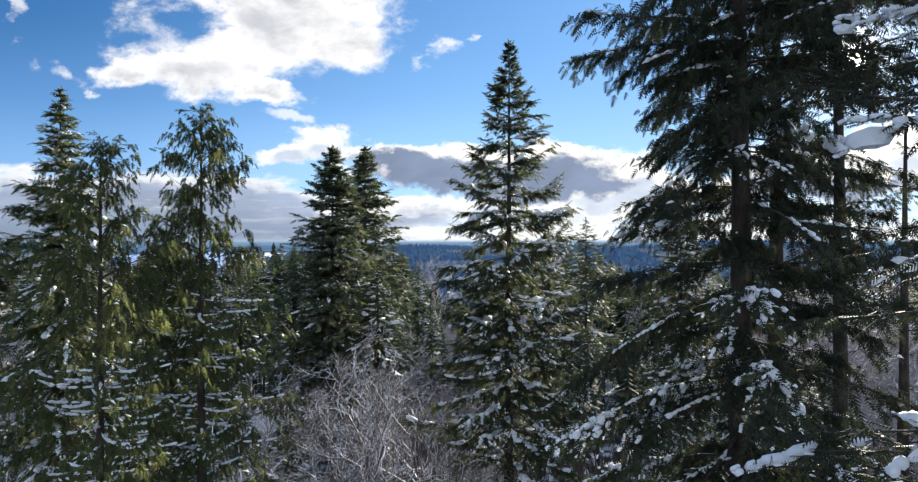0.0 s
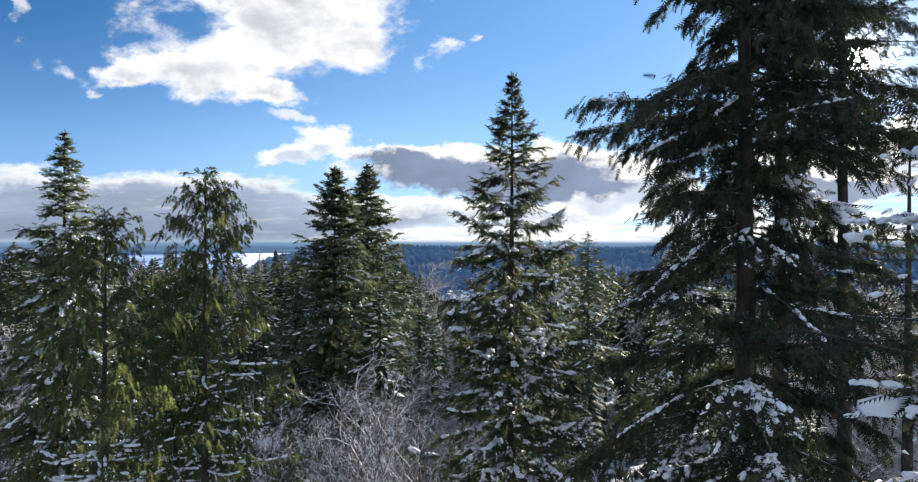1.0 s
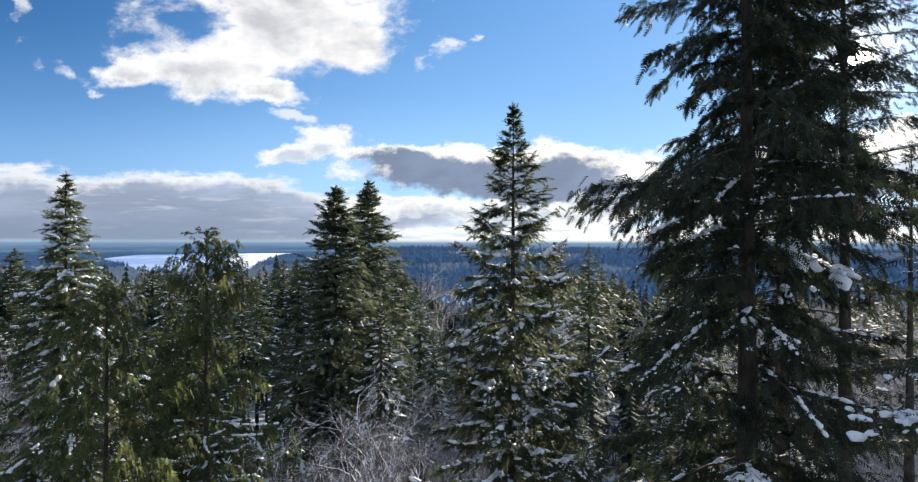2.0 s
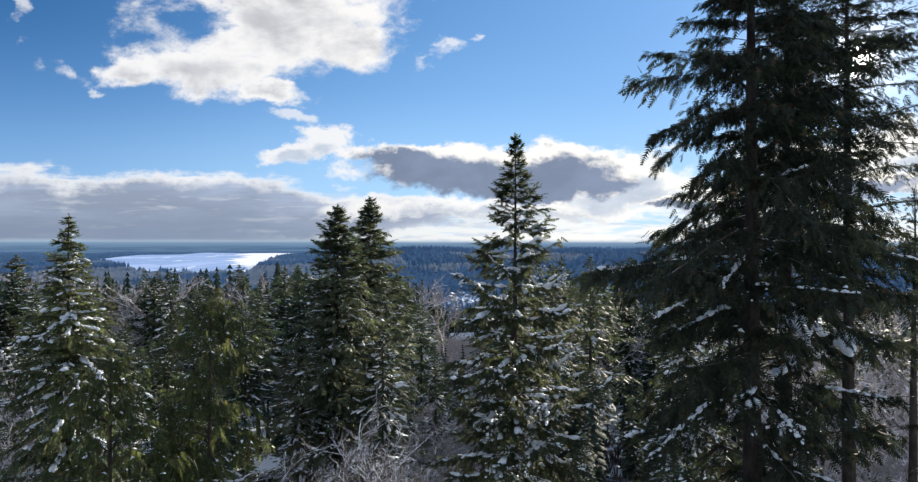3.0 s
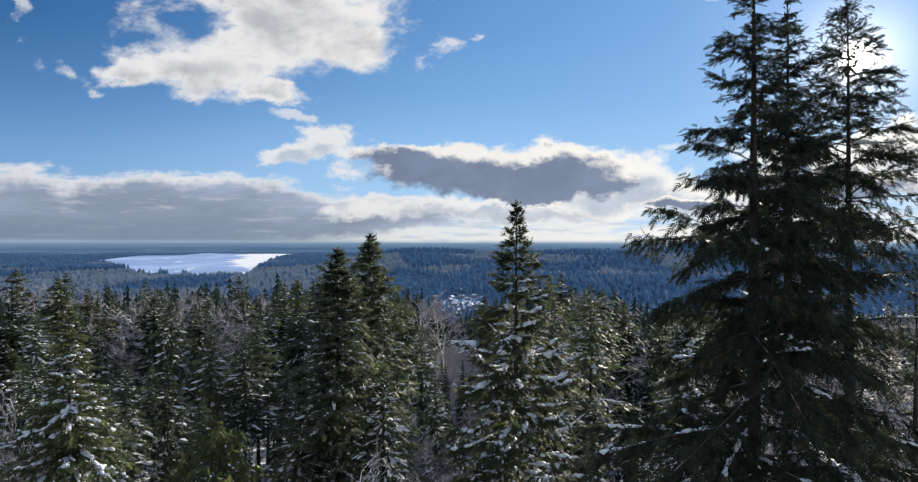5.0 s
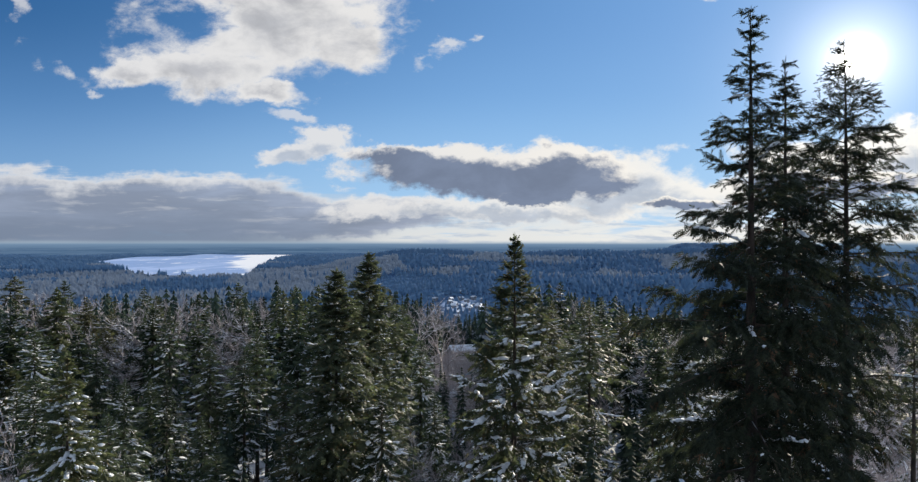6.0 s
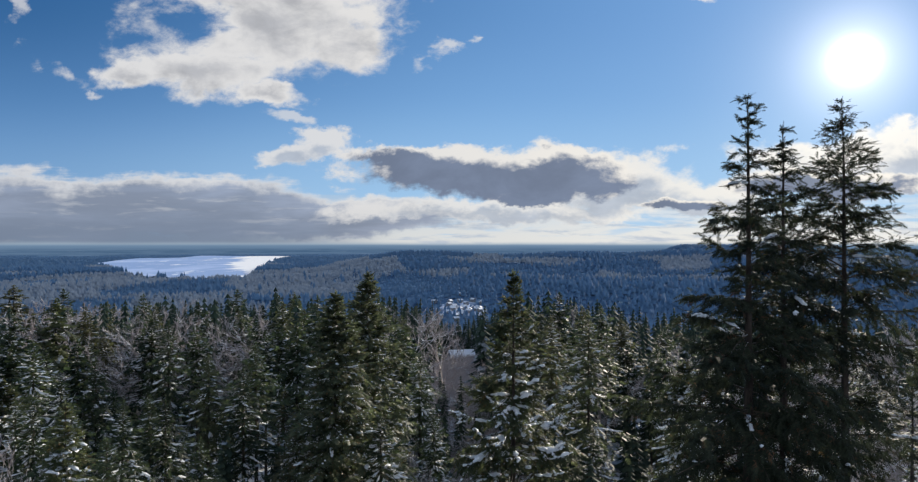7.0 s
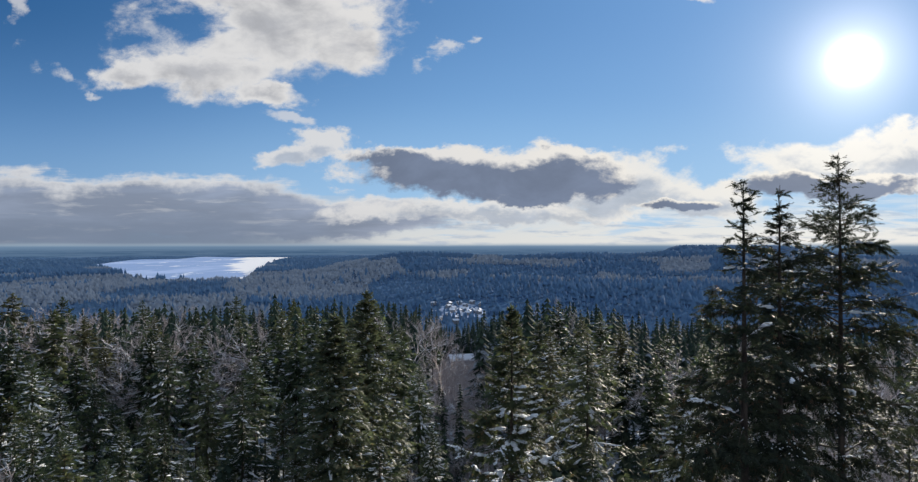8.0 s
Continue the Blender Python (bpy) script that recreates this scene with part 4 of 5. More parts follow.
def wood_kinds(seed, count, fine):
    """Alike conifers of the wood: finer ones for the nearer part."""
    made = []
    for k in range(count):
        w = 1.2 + 0.18 * (k % 3)
        made.append(conifer(seed=seed + k, height=WOOD_TALL, reach=((0, 0.4, 3, 7, 12, 27), (0.06, 0.18, 1.0 * w, 2.15 * w, 3.2 * w, 3.9 * w)), low=0.38 if fine else 0.48,
                            gap=0.7 if fine else 0.85, ring=6.5, rise=(0.35, -0.15 - 0.08 * (k % 3)), sag=0.22, tip_up=0.12, twig=0.55,
                            twig_gap=0.58 if fine else 0.95, spray=0.70 if fine else 0.95, template=MID_SPRAY if fine else FAR_SPRAY, hang=0.4,
                            snow=(0.03, 0.06, 0.10, 0.14)[k % 4], bough_snow=(0.3, 0.7, 1.1, 1.5)[k % 4], streak=1.5, heavy=(0.05, 0.1, 0.25, 0.4)[k % 4], heavy_from=1.0, dome=FAR_DOME, dome_most=0.34 if fine else 0.45, steps=2, limb_sides=3,
                            ragged=0.45, trunk_sides=6, thin_below=11, slim=0.12))
    return made


def tip_line(r, u):
    """Height of the woodland's tips over the first eye."""
    z = float(np.interp(r, (20, 45, 60, 100, 150, 200, 300, 420), (-9, -5, -2.0, 0.0, 1.5, -1.5, -10, -22)))
    z += 3.5 * noise.noise(Vector((u * r / 14.0, r / 14.0, 6.0)))
    return z - 5.5 * smooth(0.12, 0.3, u) * smooth(60, 150, r) - 3.0 * smooth(-0.1, -0.02, u) * smooth(0.12, 0.04, u)


def make_wood():
    rng = random.Random(7)
    sets = (wood_kinds(100, 5, True), wood_kinds(130, 6, False))
    made = {}
    # the taller trees that stand out: across, tips over the first eye, depth
    marked = {(u * y, y): top for u, top, y in (
        (-0.562, 0.0, 200), (-0.500, -5.4, 220), (-0.478, -7.2, 185), (-0.448, -4.5, 240), (-0.380, -7.3, 163), (-0.316, -2.5, 235), (-0.260, -2.0, 208), (-0.235, -3.0, 228),
        (-0.287, -14.0, 169), (-0.360, -11.0, 150), (-0.602, -11.0, 200), (-0.543, -3.5, 120), (0.129, 2.0, 107), (0.181, 3.2, 98), (0.216, -10.0, 155), (-0.038, -13.5, 238),
        (-0.633, 1.5, 190), (-0.345, -13.0, 120), (-0.46, -15.0, 110), (0.155, -3.0, 118), (0.155, -2.0, 130))}
    spots = list(marked)
    tries = 0
    while len(spots) < 190 and tries < 30000:
        tries += 1
        r = math.sqrt(rng.uniform(24 ** 2, 190 ** 2))
        u = rng.uniform(-0.74, 0.74)
        y = r / math.sqrt(1 + u * u)
        x = u * y
        if r < 40 and -0.3 < u < 0.25 or r < 34 and abs(u) < 0.45:
            continue
        if u > 0.36 and rng.random() < (0.85 if r < 120 else 0.45):
            continue
        if -0.08 < u < 0.05 and rng.random() < 0.93:
            continue
        if -0.02 < u < 0.022 or -0.30 < u < -0.245 and 42 < r < 96:
            continue
        if any((x - a) ** 2 + (y - b) ** 2 < (4.4 + r * 0.012) ** 2 for a, b in spots):
            continue
        spots.append((x, y))
    for x, y in spots:
        r, u = math.hypot(x, y), x / y
        top = EYE + tip_line(r, u) - 1.0 - rng.choice((0, 0.5, 2, 4, 7, 11, 14)) * rng.uniform(0.4, 1) * (1.2 if r < 110 else 0.8)
        if r < 60 and -0.3 < u < 0.25:
            top -= 3.0
        if (x, y) in marked:
            top = EYE + marked[x, y]
        g = ground_z(x, y)
        kinds = sets[0 if r < 120 else 1]
        k = rng.randrange(len(kinds))
        if u < -0.38 and r > 120 and rng.random() < 0.65:
            k = rng.choice((2, 3))
        elif -0.38 < u < -0.08 and r < 150 and rng.random() < 0.6:
            k = rng.choice((0, 1))
        tall = max(0.3, (top - g) / WOOD_TALL)
        wide = tall * rng.uniform(0.85, 1.25)
        m = pose(x, y, g, 0, 0, rng.uniform(0, 360))
        key = (r < 120, k)
        if key not in made:
            snowy = ("lightly snowed", "snow-dusted", "snowy", "heavily snowed")[k % 4]
            made[key] = plant("woodland_conifer", kinds[k], WOOD, f"dark green woodland conifer, {snowy}, among others", (0, 0, 0), group="woodland conifers")
            o = made[key]
        else:
            o = copy_thing(made[key], m)
        o.matrix_basis = m @ Matrix.Diagonal((wide, wide, tall, 1))


make_wood()


# ---------------------------------------------------------------- far woods
def far_tree_set(rng, places, heights, widths, tiers, sides):
    """Tiered, ragged cones for trees too far to tell apart; one array of triangles."""
    n = len(places)
    v_all, f_all = [], []
    ang = np.arange(sides) * 2 * np.pi / sides
    for t in range(tiers):
        z0 = heights * (0.12 + 0.70 * t / tiers)
        z1 = heights * (0.42 + 0.58 * (t + 1) / tiers) if t < tiers - 1 else heights
        w = widths * (1 - 0.78 * t / tiers)
        a = ang[None] + rng.uniform(0, 6.28, (n, 1))
        rr = w[:, None] * rng.uniform(0.5, 1.25, (n, sides))
        ring = np.stack([np.cos(a) * rr, np.sin(a) * rr, z0[:, None] + heights[:, None] * rng.uniform(-0.05, 0.05, (n, sides))], -1)
        tip = np.stack([rng.normal(0, 0.15, n), rng.normal(0, 0.15, n), z1], -1)
        v = np.concatenate([ring, tip[:, None]], 1) + places[:, None]
        i = np.arange(sides)
        f = np.stack([i, (i + 1) % sides, np.full(sides, sides)], 1)[None] + (np.arange(n) * (sides + 1))[:, None, None]
        v_all.append(v.reshape(-1, 3))
        f_all.append(f.reshape(-1, 3))
    return joined(list(zip(v_all, f_all)))


def low_tree(seed, whorls, ring, width):
    """A sparse little conifer of height 1: drooping triangular boughs in whorls round a stem."""
    rng = np.random.default_rng(seed)
    z = 1 - np.linspace(0.0, 0.9, whorls) ** 1.1
    v, f = [], []
    for k, h in enumerate(z):
        w = width * (0.12 + 0.88 * (1 - h) ** 0.8) * rng.uniform(0.75, 1.15)
        a0 = rng.uniform(0, 6.28)
        for j in range(ring):
            a = a0 + j * 6.283 / ring + rng.uniform(-0.3, 0.3)
            l = w * rng.uniform(0.6, 1.2)
            c, s_ = math.cos(a), math.sin(a)
            t = 0.30 * l
            o = len(v)
            v += [(0, 0, h + 0.03), (c * l * 0.6 - s_ * t, s_ * l * 0.6 + c * t, h - 0.30 * l), (c * l, s_ * l, h - 0.42 * l - 0.01),
                  (c * l * 0.6 + s_ * t, s_ * l * 0.6 - c * t, h - 0.30 * l)]
            f += [(o, o + 2, o + 1), (o, o + 3, o + 2)]
    return np.array(v), np.array(f)


def low_wood(rng, p, h, wide, shapes):
    """Many little conifers as one array."""
    sets = []
    for j, tpl in enumerate(shapes):
        q = np.arange(j, len(p), len(shapes))
        a = rng.uniform(0, 6.28, len(q))
        along = np.stack([np.cos(a), np.sin(a), 0 * a], 1)
        size = np.stack([h[q] * wide[q], h[q] * wide[q], h[q]], 1)
        sets.append(stamp(*tpl, p[q], along, np.tile(np.array([0, 0, 1.0]), (len(q), 1)), size))
    return joined(sets)


def brush_set(rng, places, heights, widths, blades, thick=0.06):
    """Bare crowns: fans of thin upright twigs."""
    n = len(places)
    a = rng.uniform(0, 6.28, (n, blades))
    r = widths[:, None] * rng.uniform(0.2, 1.0, (n, blades))
    top = places[:, None] + np.stack([np.cos(a) * r, np.sin(a) * r, heights[:, None] * rng.uniform(0.55, 1.0, (n, blades))], -1)
    b = a + np.pi / 2
    w = thick * widths[:, None] + 0.03
    off = np.stack([np.cos(b) * w, np.sin(b) * w, 0 * a], -1)
    mid = places[:, None] + (top - places[:, None]) * 0.35
    v = np.stack([mid - off, mid + off, top], 2).reshape(-1, 3)
    return v, np.arange(len(v)).reshape(-1, 3)


def far_material(name, dark, light, snow_share, frost=(0.62, 0.67, 0.74), even=0.0):
    m, g = material(name)
    geo = g.add("ShaderNodeNewGeometry")
    place = g.add("ShaderNodeTexCoord").outputs["Object"]
    k = geo.outputs["Random Per Island"]
    col = g.mix(k, dark, light)
    up = g.add("ShaderNodeSeparateXYZ")
    g.put(up.inputs[0], geo.outputs["Normal"])
    lie = g.math("ADD", up.outputs[2], g.math("MULTIPLY", g.noise(place, 0.35, 4.0, 0.7), 1.6))
    col = g.mix(g.step(lie, 1.5 - snow_share, 1.7 - snow_share), col, frost)
    normal = None
    if even:
        # a fixed normal, tilted off the sun, flattens light and shade on the crowns
        n = g.add("ShaderNodeMix")
        n.data_type = "VECTOR"
        n.inputs[0].default_value = even
        g.put(n.inputs[4], geo.outputs["Normal"])
        n.inputs[5].default_value = (-0.06, -0.13, 0.99)
        normal = n.outputs[1]
    finish(g, principled(g, col, 0.8, normal, 0.05))
    return m


FAR_A = far_material("distant_conifers", (0.016, 0.030, 0.025), (0.052, 0.078, 0.054), -0.15, (0.34, 0.38, 0.44), 0.4)
# blue haze is painted into the colours of FAR_B, FAR_C and FAR_D
FAR_B = far_material("hazed_valley_conifers", (0.088, 0.190, 0.345), (0.132, 0.252, 0.420), -0.5, (0.12, 0.18, 0.26), 1.0)
FAR_Y = far_material("young_conifers", (0.022, 0.036, 0.030), (0.055, 0.075, 0.050), -0.35)
FAR_E = far_material("undergrowth", (0.05, 0.042, 0.038), (0.13, 0.11, 0.10), 0.0, (0.5, 0.53, 0.58))
FAR_T = far_material("frosted_thicket", (0.32, 0.285, 0.285), (0.52, 0.475, 0.478), 0.25, (0.5, 0.52, 0.56), 0.5)
FAR_D = far_material("hazed_outlying_conifers", (0.088, 0.178, 0.305), (0.122, 0.222, 0.355), -0.6, (0.14, 0.19, 0.26), 1.0)
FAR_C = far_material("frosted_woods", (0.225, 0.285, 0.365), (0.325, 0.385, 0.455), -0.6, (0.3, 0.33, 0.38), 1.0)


def scatter(rng, count, r0, r1, ulim=0.72, keep=None):
    out = []
    while len(out) < count:
        r = math.sqrt(rng.uniform(r0 * r0, r1 * r1))
        u = rng.uniform(-ulim, ulim)
        y = r / math.sqrt(1 + u * u)
        x = u * y
        if keep is None or keep(x, y, rng):
            out.append((x, y, ground_z(x, y)))
    return np.array(out)


def make_far_woods():
    rng = np.random.default_rng(5)
    # slope below the near woodland
    p = scatter(rng, 1250, 185, 430, keep=lambda x, y, q: not (-0.06 < x / y < 0.045) or (q.random() < 0.12 and not -0.02 < x / y < 0.022))
    r = np.hypot(p[:, 0], p[:, 1])
    tips = np.array([EYE + tip_line(a, x / y) for a, x, y in zip(r, p[:, 0], p[:, 1])]) - rng.uniform(0, 9, len(p))
    h = np.maximum(tips - p[:, 2], 9)
    behind = scatter(rng, 170, 374, 440, 0.075)
    p, h = np.concatenate([p, behind]), np.concatenate([h, rng.uniform(12, 20, len(behind))])
    shapes = [low_tree(300 + k, 16, 8, 0.20) for k in range(5)]
    v, f = low_wood(rng, p, h, rng.uniform(0.8, 1.3, len(p)), shapes)
    tagged(new("distant_conifers", mesh_from("distant_conifers", v, f, 3, [FAR_A])), "dark green snow-dusted conifer wood on the slope", "forest", kind="stuff")
    # young growth under the near woodland
    p = scatter(rng, 420, 75, 200, 0.7, keep=lambda x, y, q: not (-0.30 < x / y < -0.245 and y < 96))
    h = rng.uniform(6, 15, len(p)) * np.interp(np.hypot(p[:, 0], p[:, 1]), (22, 60), (0.6, 1.0))
    v, f = low_wood(rng, p, h, rng.uniform(1.4, 2.2, len(p)), [low_tree(320 + k, 15, 7, 0.13) for k in range(5)])
    tagged(new("young_conifers", mesh_from("young_conifers", v, f, 3, [FAR_Y])), "young dark conifers growing under the tall wood", "forest", kind="stuff")
    # bushes on the hillside
    p = scatter(rng, 2600, 12, 120, 0.8)
    h = rng.uniform(1.2, 4.0, len(p))
    v, f = brush_set(rng, p, h, h * rng.uniform(0.3, 0.6, len(p)), 16)
    a, r = rng.uniform(0, 6.283, 900), 34 * np.sqrt(rng.uniform(0.01, 1, 900))
    q = np.array([(r_ * math.sin(a_), r_ * math.cos(a_), ground_z(r_ * math.sin(a_), r_ * math.cos(a_)) - 0.1) for a_, r_ in zip(a, r)])
    h = rng.uniform(0.4, 1.5, len(q))
    v, f = joined([(v, f), brush_set(rng, q, h, h * rng.uniform(0.5, 0.9, len(q)), 14, 0.02)])
    tagged(new("undergrowth", mesh_from("undergrowth", v, f, 3, [FAR_E])), "frosted brown undergrowth on the snowy hillside", "shrubs", kind="stuff")
    # thickets in the gap
    p = scatter(rng, 2200, 60, 352, 0.085, keep=lambda x, y, q: -0.082 < x / y < 0.05)
    h = rng.uniform(2.0, 5.5, len(p))
    v, f = brush_set(rng, p, h, h * rng.uniform(0.3, 0.5, len(p)), 16, 0.03)
    tagged(new("frosted_thicket", mesh_from("frosted_thicket", v, f, 3, [FAR_T])), "grey-brown frosted leafless thicket in the clearing", "shrubs", kind="stuff")
    # valley and hills
    free = lambda x, y, q: not on_lake(x, y) and not (-0.034 < x / y < 0.040 and 850 < y < 1040 and q.random() < 0.65)
    def frosty(x, y):
        r, u, k = math.hypot(x, y), x / y, noise.noise(Vector((x / 150, y / 280, 3.0)))
        if u < -0.13:
            return k > (-0.22 + 0.1 * smooth(-0.35, -0.55, u) if 1150 < r < 2100 else 0.16 if r > 950 else 9)
        return k > (-0.02 if 1330 < r < 1800 else 0.42 if r > 950 else 9)

    dark = lambda x, y, q: free(x, y, q) and (not frosty(x, y) or q.random() < 0.05)
    p = np.concatenate([scatter(rng, 9000, 430, 1500, keep=dark), scatter(rng, 13000, 1500, 2600, keep=dark)])
    patch = np.array([noise.noise(Vector((x / 210, y / 330, 8.0))) for x, y, z in p])
    h = np.clip(13 + 11 * patch, 6, 20) * rng.uniform(0.6, 1.2, len(p))
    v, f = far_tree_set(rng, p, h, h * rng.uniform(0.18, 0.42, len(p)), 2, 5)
    tagged(new("valley_woods", mesh_from("valley_woods", v, f, 3, [FAR_B])), "conifer woods across the valley, tinted with painted blue haze", "forest", kind="stuff")
    q = scatter(rng, 13000, 2500, 4780, keep=free)
    h = rng.uniform(7, 15, len(q)) * np.interp(np.hypot(q[:, 0], q[:, 1]), (3200, 4300), (1.0, 0.3))
    knoll = scatter(rng, 3500, 3400, 4200, keep=lambda x, y, q: x / y > 0.25)
    q, h = np.concatenate([q, knoll]), np.concatenate([h, rng.uniform(8, 13, len(knoll))])
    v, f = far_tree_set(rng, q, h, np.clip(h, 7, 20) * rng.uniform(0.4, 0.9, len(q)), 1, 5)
    tagged(new("outlying_woods", mesh_from("outlying_woods", v, f, 3, [FAR_D])), "woods towards the horizon, paled with painted blue haze", "forest", kind="stuff")
    clump = lambda x, y, q: not on_lake(x, y) and frosty(x, y)
    p = scatter(rng, 14000, 900, 2700, keep=clump)
    h = rng.uniform(6, 12, len(p))
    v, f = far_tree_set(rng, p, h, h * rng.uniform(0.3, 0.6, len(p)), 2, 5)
    tagged(new("frosted_woods", mesh_from("frosted_woods", v, f, 3, [FAR_C])), "pale frosted leafless woods in the valley, tinted with painted haze", "forest", kind="stuff")


make_far_woods()


# ---------------------------------------------------------------- leafless trees
def bare_tree(seed, height, spread, depth=4, least=0.008):
    rng = np.random.default_rng(seed)
    a, b, ra, rb = [], [], [], []

    def grow(p, d, length, r, level):
        n = 3
        for k in range(n):
            d = unit(d + rng.normal(0, 0.17, 3) + np.array([0, 0, 0.04]))
            q = p + d * length / n
            a.append(p)
            b.append(q)
            ra.append(r * (1 - 0.25 * k / n))
            rb.append(r * (1 - 0.25 * (k + 1) / n))
            p = q
            if level < depth and k > 0 or (level == 0 and k == 0):
                for _ in range(rng.integers(1, 3) if level else 3):
                    t = rng.normal(0, 1, 3)
                    t = unit(t - d * (t @ d))
                    if level < depth:
                        grow(p, unit(d * 0.75 + t * spread * rng.uniform(0.5, 1.1) + np.array([0, 0, 0.15])), length * rng.uniform(0.5, 0.72), r * 0.55, level + 1)

    grow(np.zeros(3), np.array([0, 0, 1.0]), height * 0.62, height * 0.0085, 0)
    a, b = np.array(a), np.array(b)
    k = height / b[:, 2].max()
    sets = [tubes(a * k, b * k, np.maximum(np.array(ra), least * 1.2), np.maximum(np.array(rb), least), 4 if least < 0.009 else 3)]
    # fine twigs along the thin branches
    thin = np.flatnonzero(np.array(ra) < height * 0.0016)
    which = np.repeat(thin, 2 if least < 0.009 else 6)
    m = len(which)
    root = (a[which] + (b - a)[which] * rng.uniform(0, 1, (m, 1))) * k
    way = unit((b - a)[which]) * 0.6 + rng.normal(0, 0.45, (m, 3)) + np.array([0, 0, 0.35])
    tip = root + unit(way) * rng.uniform(0.25, 0.75, (m, 1))
    wide = unit(np.cross(way, rng.normal(0, 1, (m, 3)))) * (0.8 * least + 0.003 if least < 0.009 else 0.018)
    sets.append((np.stack([root - wide, root + wide, tip], 1).reshape(-1, 3), np.arange(3 * m).reshape(-1, 3)))
    v, f = joined(sets)
    return mesh_from("bare_branches", v, f, 3, [TWIG if least < 0.009 else FROST], True)


def make_bare_trees():
    rng = random.Random(3)
    kinds = [bare_tree(200 + k, 10.0, (0.8 if k < 2 else 0.75) + 0.1 * (k % 2), 4 if k < 2 else 3, 0.007 if k < 2 else 0.010) for k in range(6)]

    def put(x, y, top, k, label, group):
        g = ground_z(x, y)
        o = new("leafless_tree", kinds[k])
        sc = (EYE + top - g) / 10.0
        o.matrix_world = pose(x, y, g, 0, 0, rng.uniform(0, 360)) @ Matrix.Diagonal((sc * rng.uniform(0.8, 1.2), sc * rng.uniform(0.8, 1.2), sc, 1))
        tagged(o, label, "tree", group)

    for x, y, top in ((-4.6, 36.5, -6.0), (-6.6, 34.0, -7.0), (-2.6, 38.5, -7.5), (-8.2, 38.0, -7.0), (-5.5, 42, -5.5), (-1.2, 44, -7), (-3.5, 31, -8.5), (-0.8, 52, -6), (-9.5, 44, -8), (-6.5, 48, -7), (0.4, 36, -9.5), (-7.6, 30, -9.5), (-2.2, 47, -8)):
        put(x, y, top, rng.randrange(2), "leafless alder with frosted grey-brown twigs", "leafless alders")
    for _ in range(95):
        r = rng.uniform(70, 345)
        u = rng.uniform(-0.08, 0.048)
        tall = rng.uniform(5.0, 9.0) if -0.025 < u < 0.026 or r > 250 else rng.uniform(8.0, 16.0)
        put(u * r, r, ground_z(u * r, r) - EYE + tall, 2 + rng.randrange(4), "pale leafless tree with frosted upright twigs", "leafless trees in the gap")
    for _ in range(34):
        r = rng.uniform(130, 270)
        u = rng.uniform(-0.68, 0.66)
        put(u * r, r, tip_line(r, u) - rng.uniform(1, 7), 2 + rng.randrange(4), "frosted leafless tree between dark conifers", "leafless trees in the wood")
    for _ in range(18):
        r = rng.uniform(125, 235)
        u = rng.uniform(-0.64, -0.22)
        put(u * r, r, tip_line(r, u) - rng.uniform(2.5, 6.5), 2 + rng.randrange(4), "frosted leafless tree between dark conifers", "leafless trees in the wood")
    for _ in range(6):
        r = rng.uniform(34, 46)
        u = rng.uniform(-0.70, -0.57)
        put(u * r, r, rng.uniform(-10, -7), rng.randrange(2), "leafless alder with frosted grey-brown twigs", "leafless alders")
    for _ in range(7):
        r = rng.uniform(46, 75)
        u = rng.uniform(-0.68, -0.585)
        put(u * r, r, rng.uniform(-10, -6), 2 + rng.randrange(4), "frosted leafless tree between dark conifers", "leafless trees in the wood")
    for _ in range(26):
        r = rng.uniform(48, 125)
        u = rng.uniform(0.40, 0.66)
        put(u * r, r, rng.uniform(-9, -2), 2 + rng.randrange(4), "frosted leafless tree behind the tall firs", "leafless trees behind the firs")


make_bare_trees()


# ---------------------------------------------------------------- houses among the trees
def box(bm, x0, x1, y0, y1, z0, z1):
    q = [bm.verts.new(c) for c in ((x0, y0, z0), (x1, y0, z0), (x1, y1, z0), (x0, y1, z0), (x0, y0, z1), (x1, y0, z1), (x1, y1, z1), (x0, y1, z1))]
    for f in ((3, 2, 1, 0), (4, 5, 6, 7), (0, 1, 5, 4), (1, 2, 6, 5), (2, 3, 7, 6), (3, 0, 4, 7)):
        bm.faces.new([q[i] for i in f])


def gable(bm, w, d, z, rise, over, thick):
    """Two sloping roof slabs, ridge along x."""
    for s_ in (-1, 1):
        a = [(-w / 2 - over, 0, z + rise), (w / 2 + over, 0, z + rise), (w / 2 + over, s_ * (d / 2 + over), z - 0.15), (-w / 2 - over, s_ * (d / 2 + over), z - 0.15)]
        lo = [bm.verts.new(c) for c in a]
        hi = [bm.verts.new((c[0], c[1], c[2] + thick)) for c in a]
        for f in ((lo[3], lo[2], lo[1], lo[0]), hi, (lo[0], lo[1], hi[1], hi[0]), (lo[1], lo[2], hi[2], hi[1]), (lo[2], lo[3], hi[3], hi[2]), (lo[3], lo[0], hi[0], hi[3])):
            bm.faces.new(f)


def plain(name, a, b, scale):
    m, g = material(name)
    place = g.add("ShaderNodeTexCoord").outputs["Object"]
    finish(g, principled(g, g.mix(g.noise(place, scale, 4.0), a, b), 0.8))
    return m


SIDING = plain("painted_siding", (0.16, 0.17, 0.19), (0.26, 0.27, 0.29), 1.2)
FRAME = plain("white_window_frame", (0.62, 0.62, 0.60), (0.76, 0.76, 0.74), 2.0)
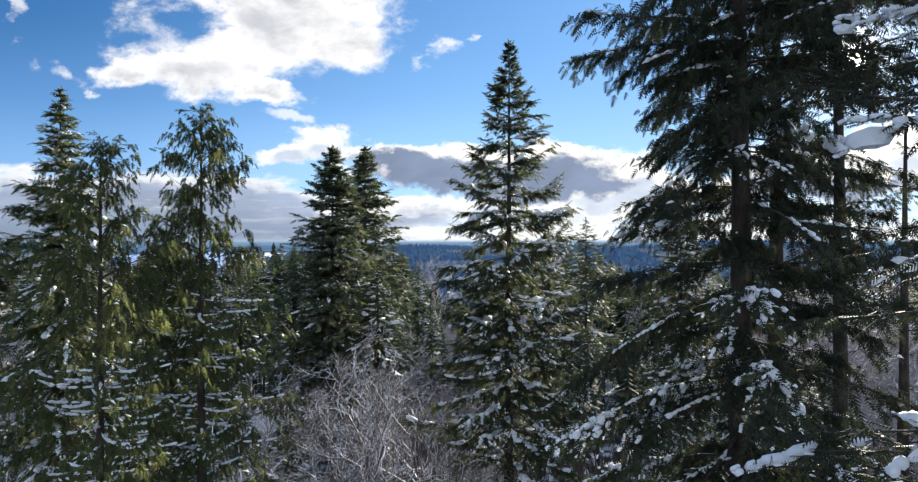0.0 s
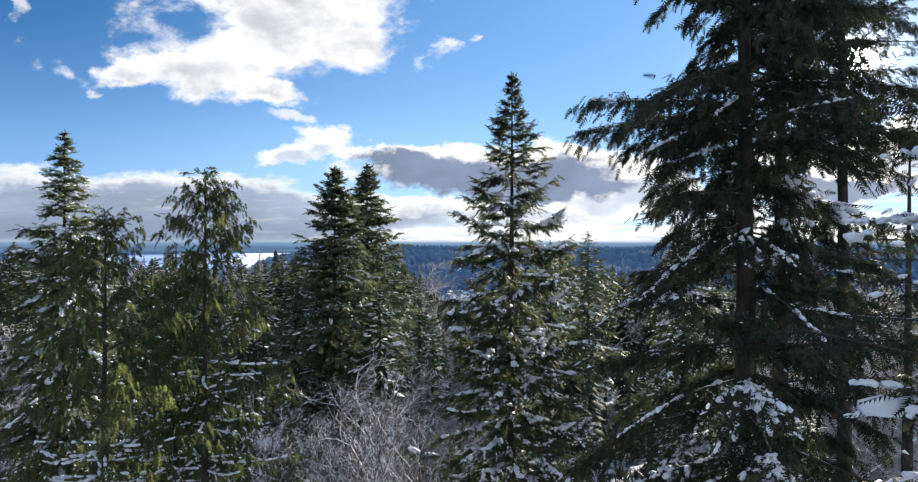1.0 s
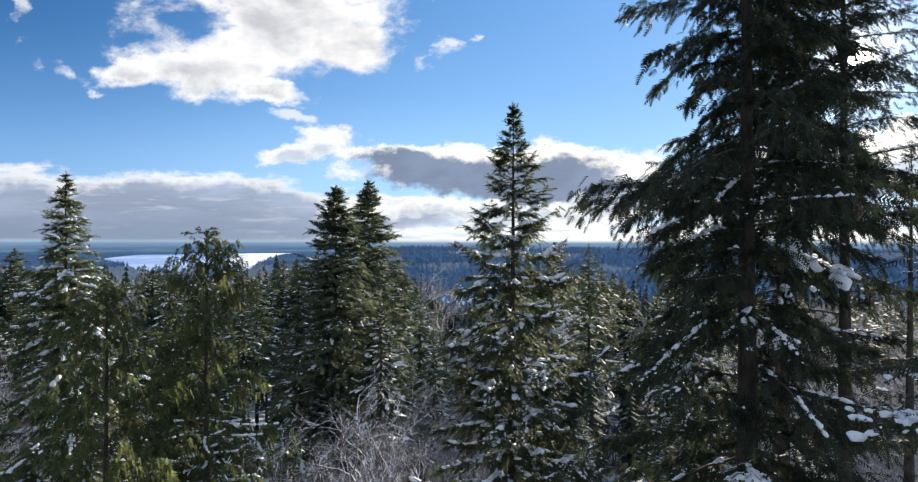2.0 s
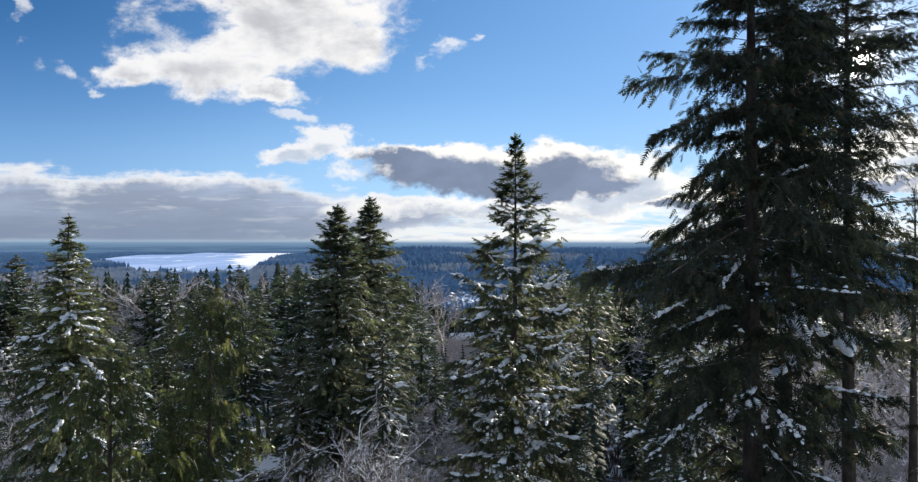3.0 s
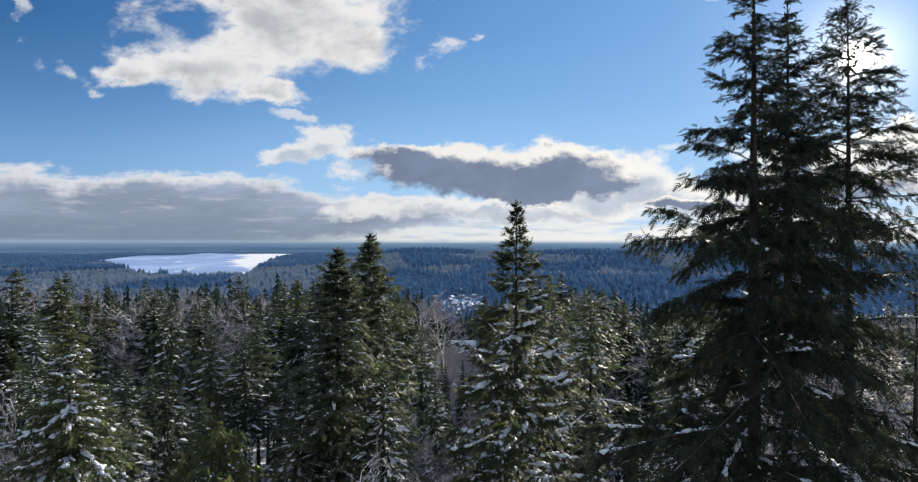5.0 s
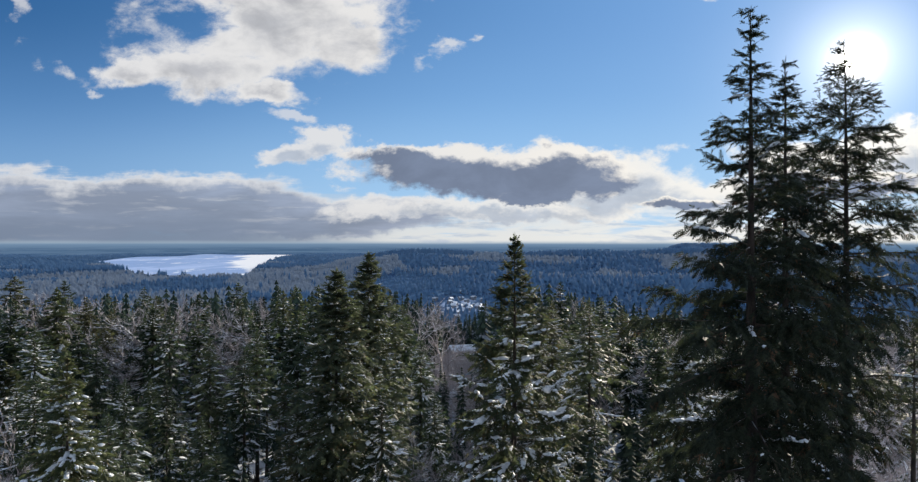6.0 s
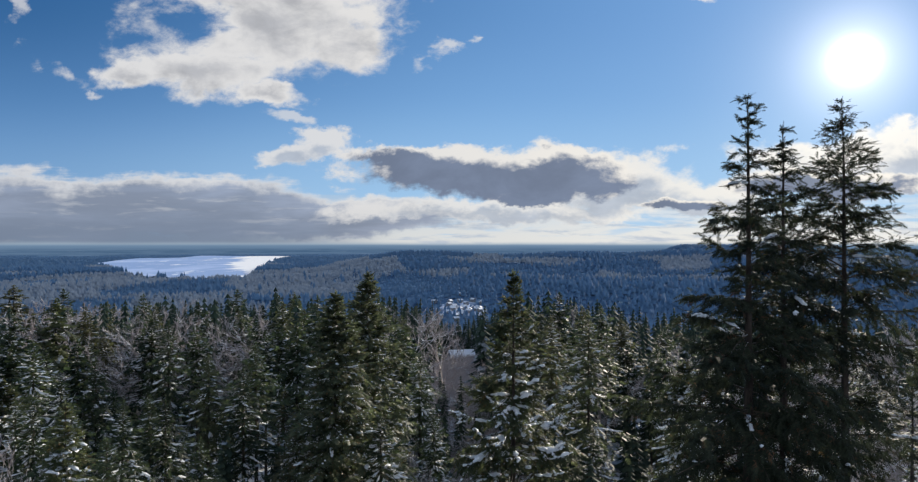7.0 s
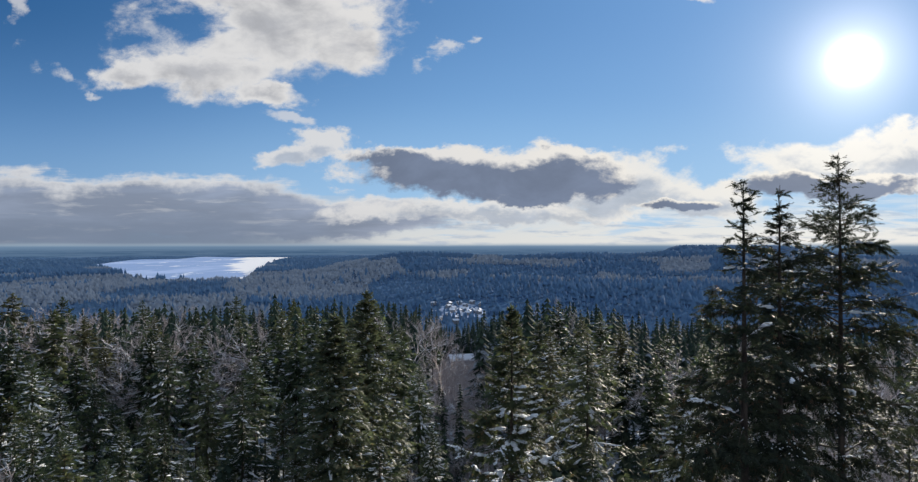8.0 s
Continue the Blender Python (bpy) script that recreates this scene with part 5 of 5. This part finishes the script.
PANE = plain("dark_window_glass", (0.02, 0.025, 0.03), (0.04, 0.045, 0.05), 2.0)


def bm_part(name, bm, mat, parent, label=""):
    bmesh.ops.recalc_face_normals(bm, faces=bm.faces)
    me = bpy.data.meshes.new(name)
    bm.to_mesh(me)
    bm.free()
    me.materials.append(mat)
    return part(name, me, parent, label)


def make_house(name, label, w, d, h, rise, group=""):
    house = new(name)
    bm = bmesh.new()
    box(bm, -w / 2, w / 2, -d / 2, d / 2, -1.5, h)
    for x in (-w / 2, w / 2):
        q = [bm.verts.new(c) for c in ((x, -d / 2, h), (x, d / 2, h), (x, 0, h + rise * 0.97))]
        bm.faces.new(q)
    bm_part("wall", bm, SIDING, house)
    bm = bmesh.new()
    gable(bm, w, d, h, rise, 0.5, 0.35)
    bm_part("roof", bm, SNOW, house, "roof under thick white snow")
    for k in range(3):
        bm = bmesh.new()
        x = (k - 1) * w * 0.3
        box(bm, x - 0.7, x + 0.7, -d / 2 - 0.06, -d / 2 + 0.02, h * 0.32, h * 0.83)
        window = bm_part("window", bm, FRAME, house)
        bm = bmesh.new()
        box(bm, x - 0.58, x + 0.58, -d / 2 - 0.075, -d / 2 - 0.03, h * 0.36, h * 0.79)
        bm_part("pane", bm, PANE, window, "dark window pane")
    return tagged(house, label, "house", group)


cabin = make_house("house", "low house under a snow-covered roof among leafless trees", 12.0, 9.0, 3.2, 2.6)
cabin.matrix_basis = pose(0.5, 360.0, EYE - 47.5, 0, 0, 12)
shed = make_house("cabin", "small snow-roofed cabin at the foot of the conifers", 5.0, 4.0, 2.4, 1.2)
shed.matrix_basis = pose(-24.0, 89.0, ground_z(-24, 89), 0, 0, -20)
rng_town = random.Random(9)
first = make_house("village_house", "distant snow-roofed house in the valley", 6.5, 5.0, 2.2, 1.5, "village houses")
spots = []
while len(spots) < 30:
    u, r = rng_town.gauss(0.006, 0.018), rng_town.gauss(925, 45)
    if 800 < r < 1090 and all((u * r - a) ** 2 + (r - b) ** 2 > 9 ** 2 for a, b in spots):
        spots.append((u * r, r))
for k, (x, y) in enumerate(spots):
    m = pose(x, y, ground_z(x, y) + 2.0, 0, 0, rng_town.uniform(-90, 90))
    if k == 0:
        first.matrix_basis = m
    else:
        copy_thing(first, m)
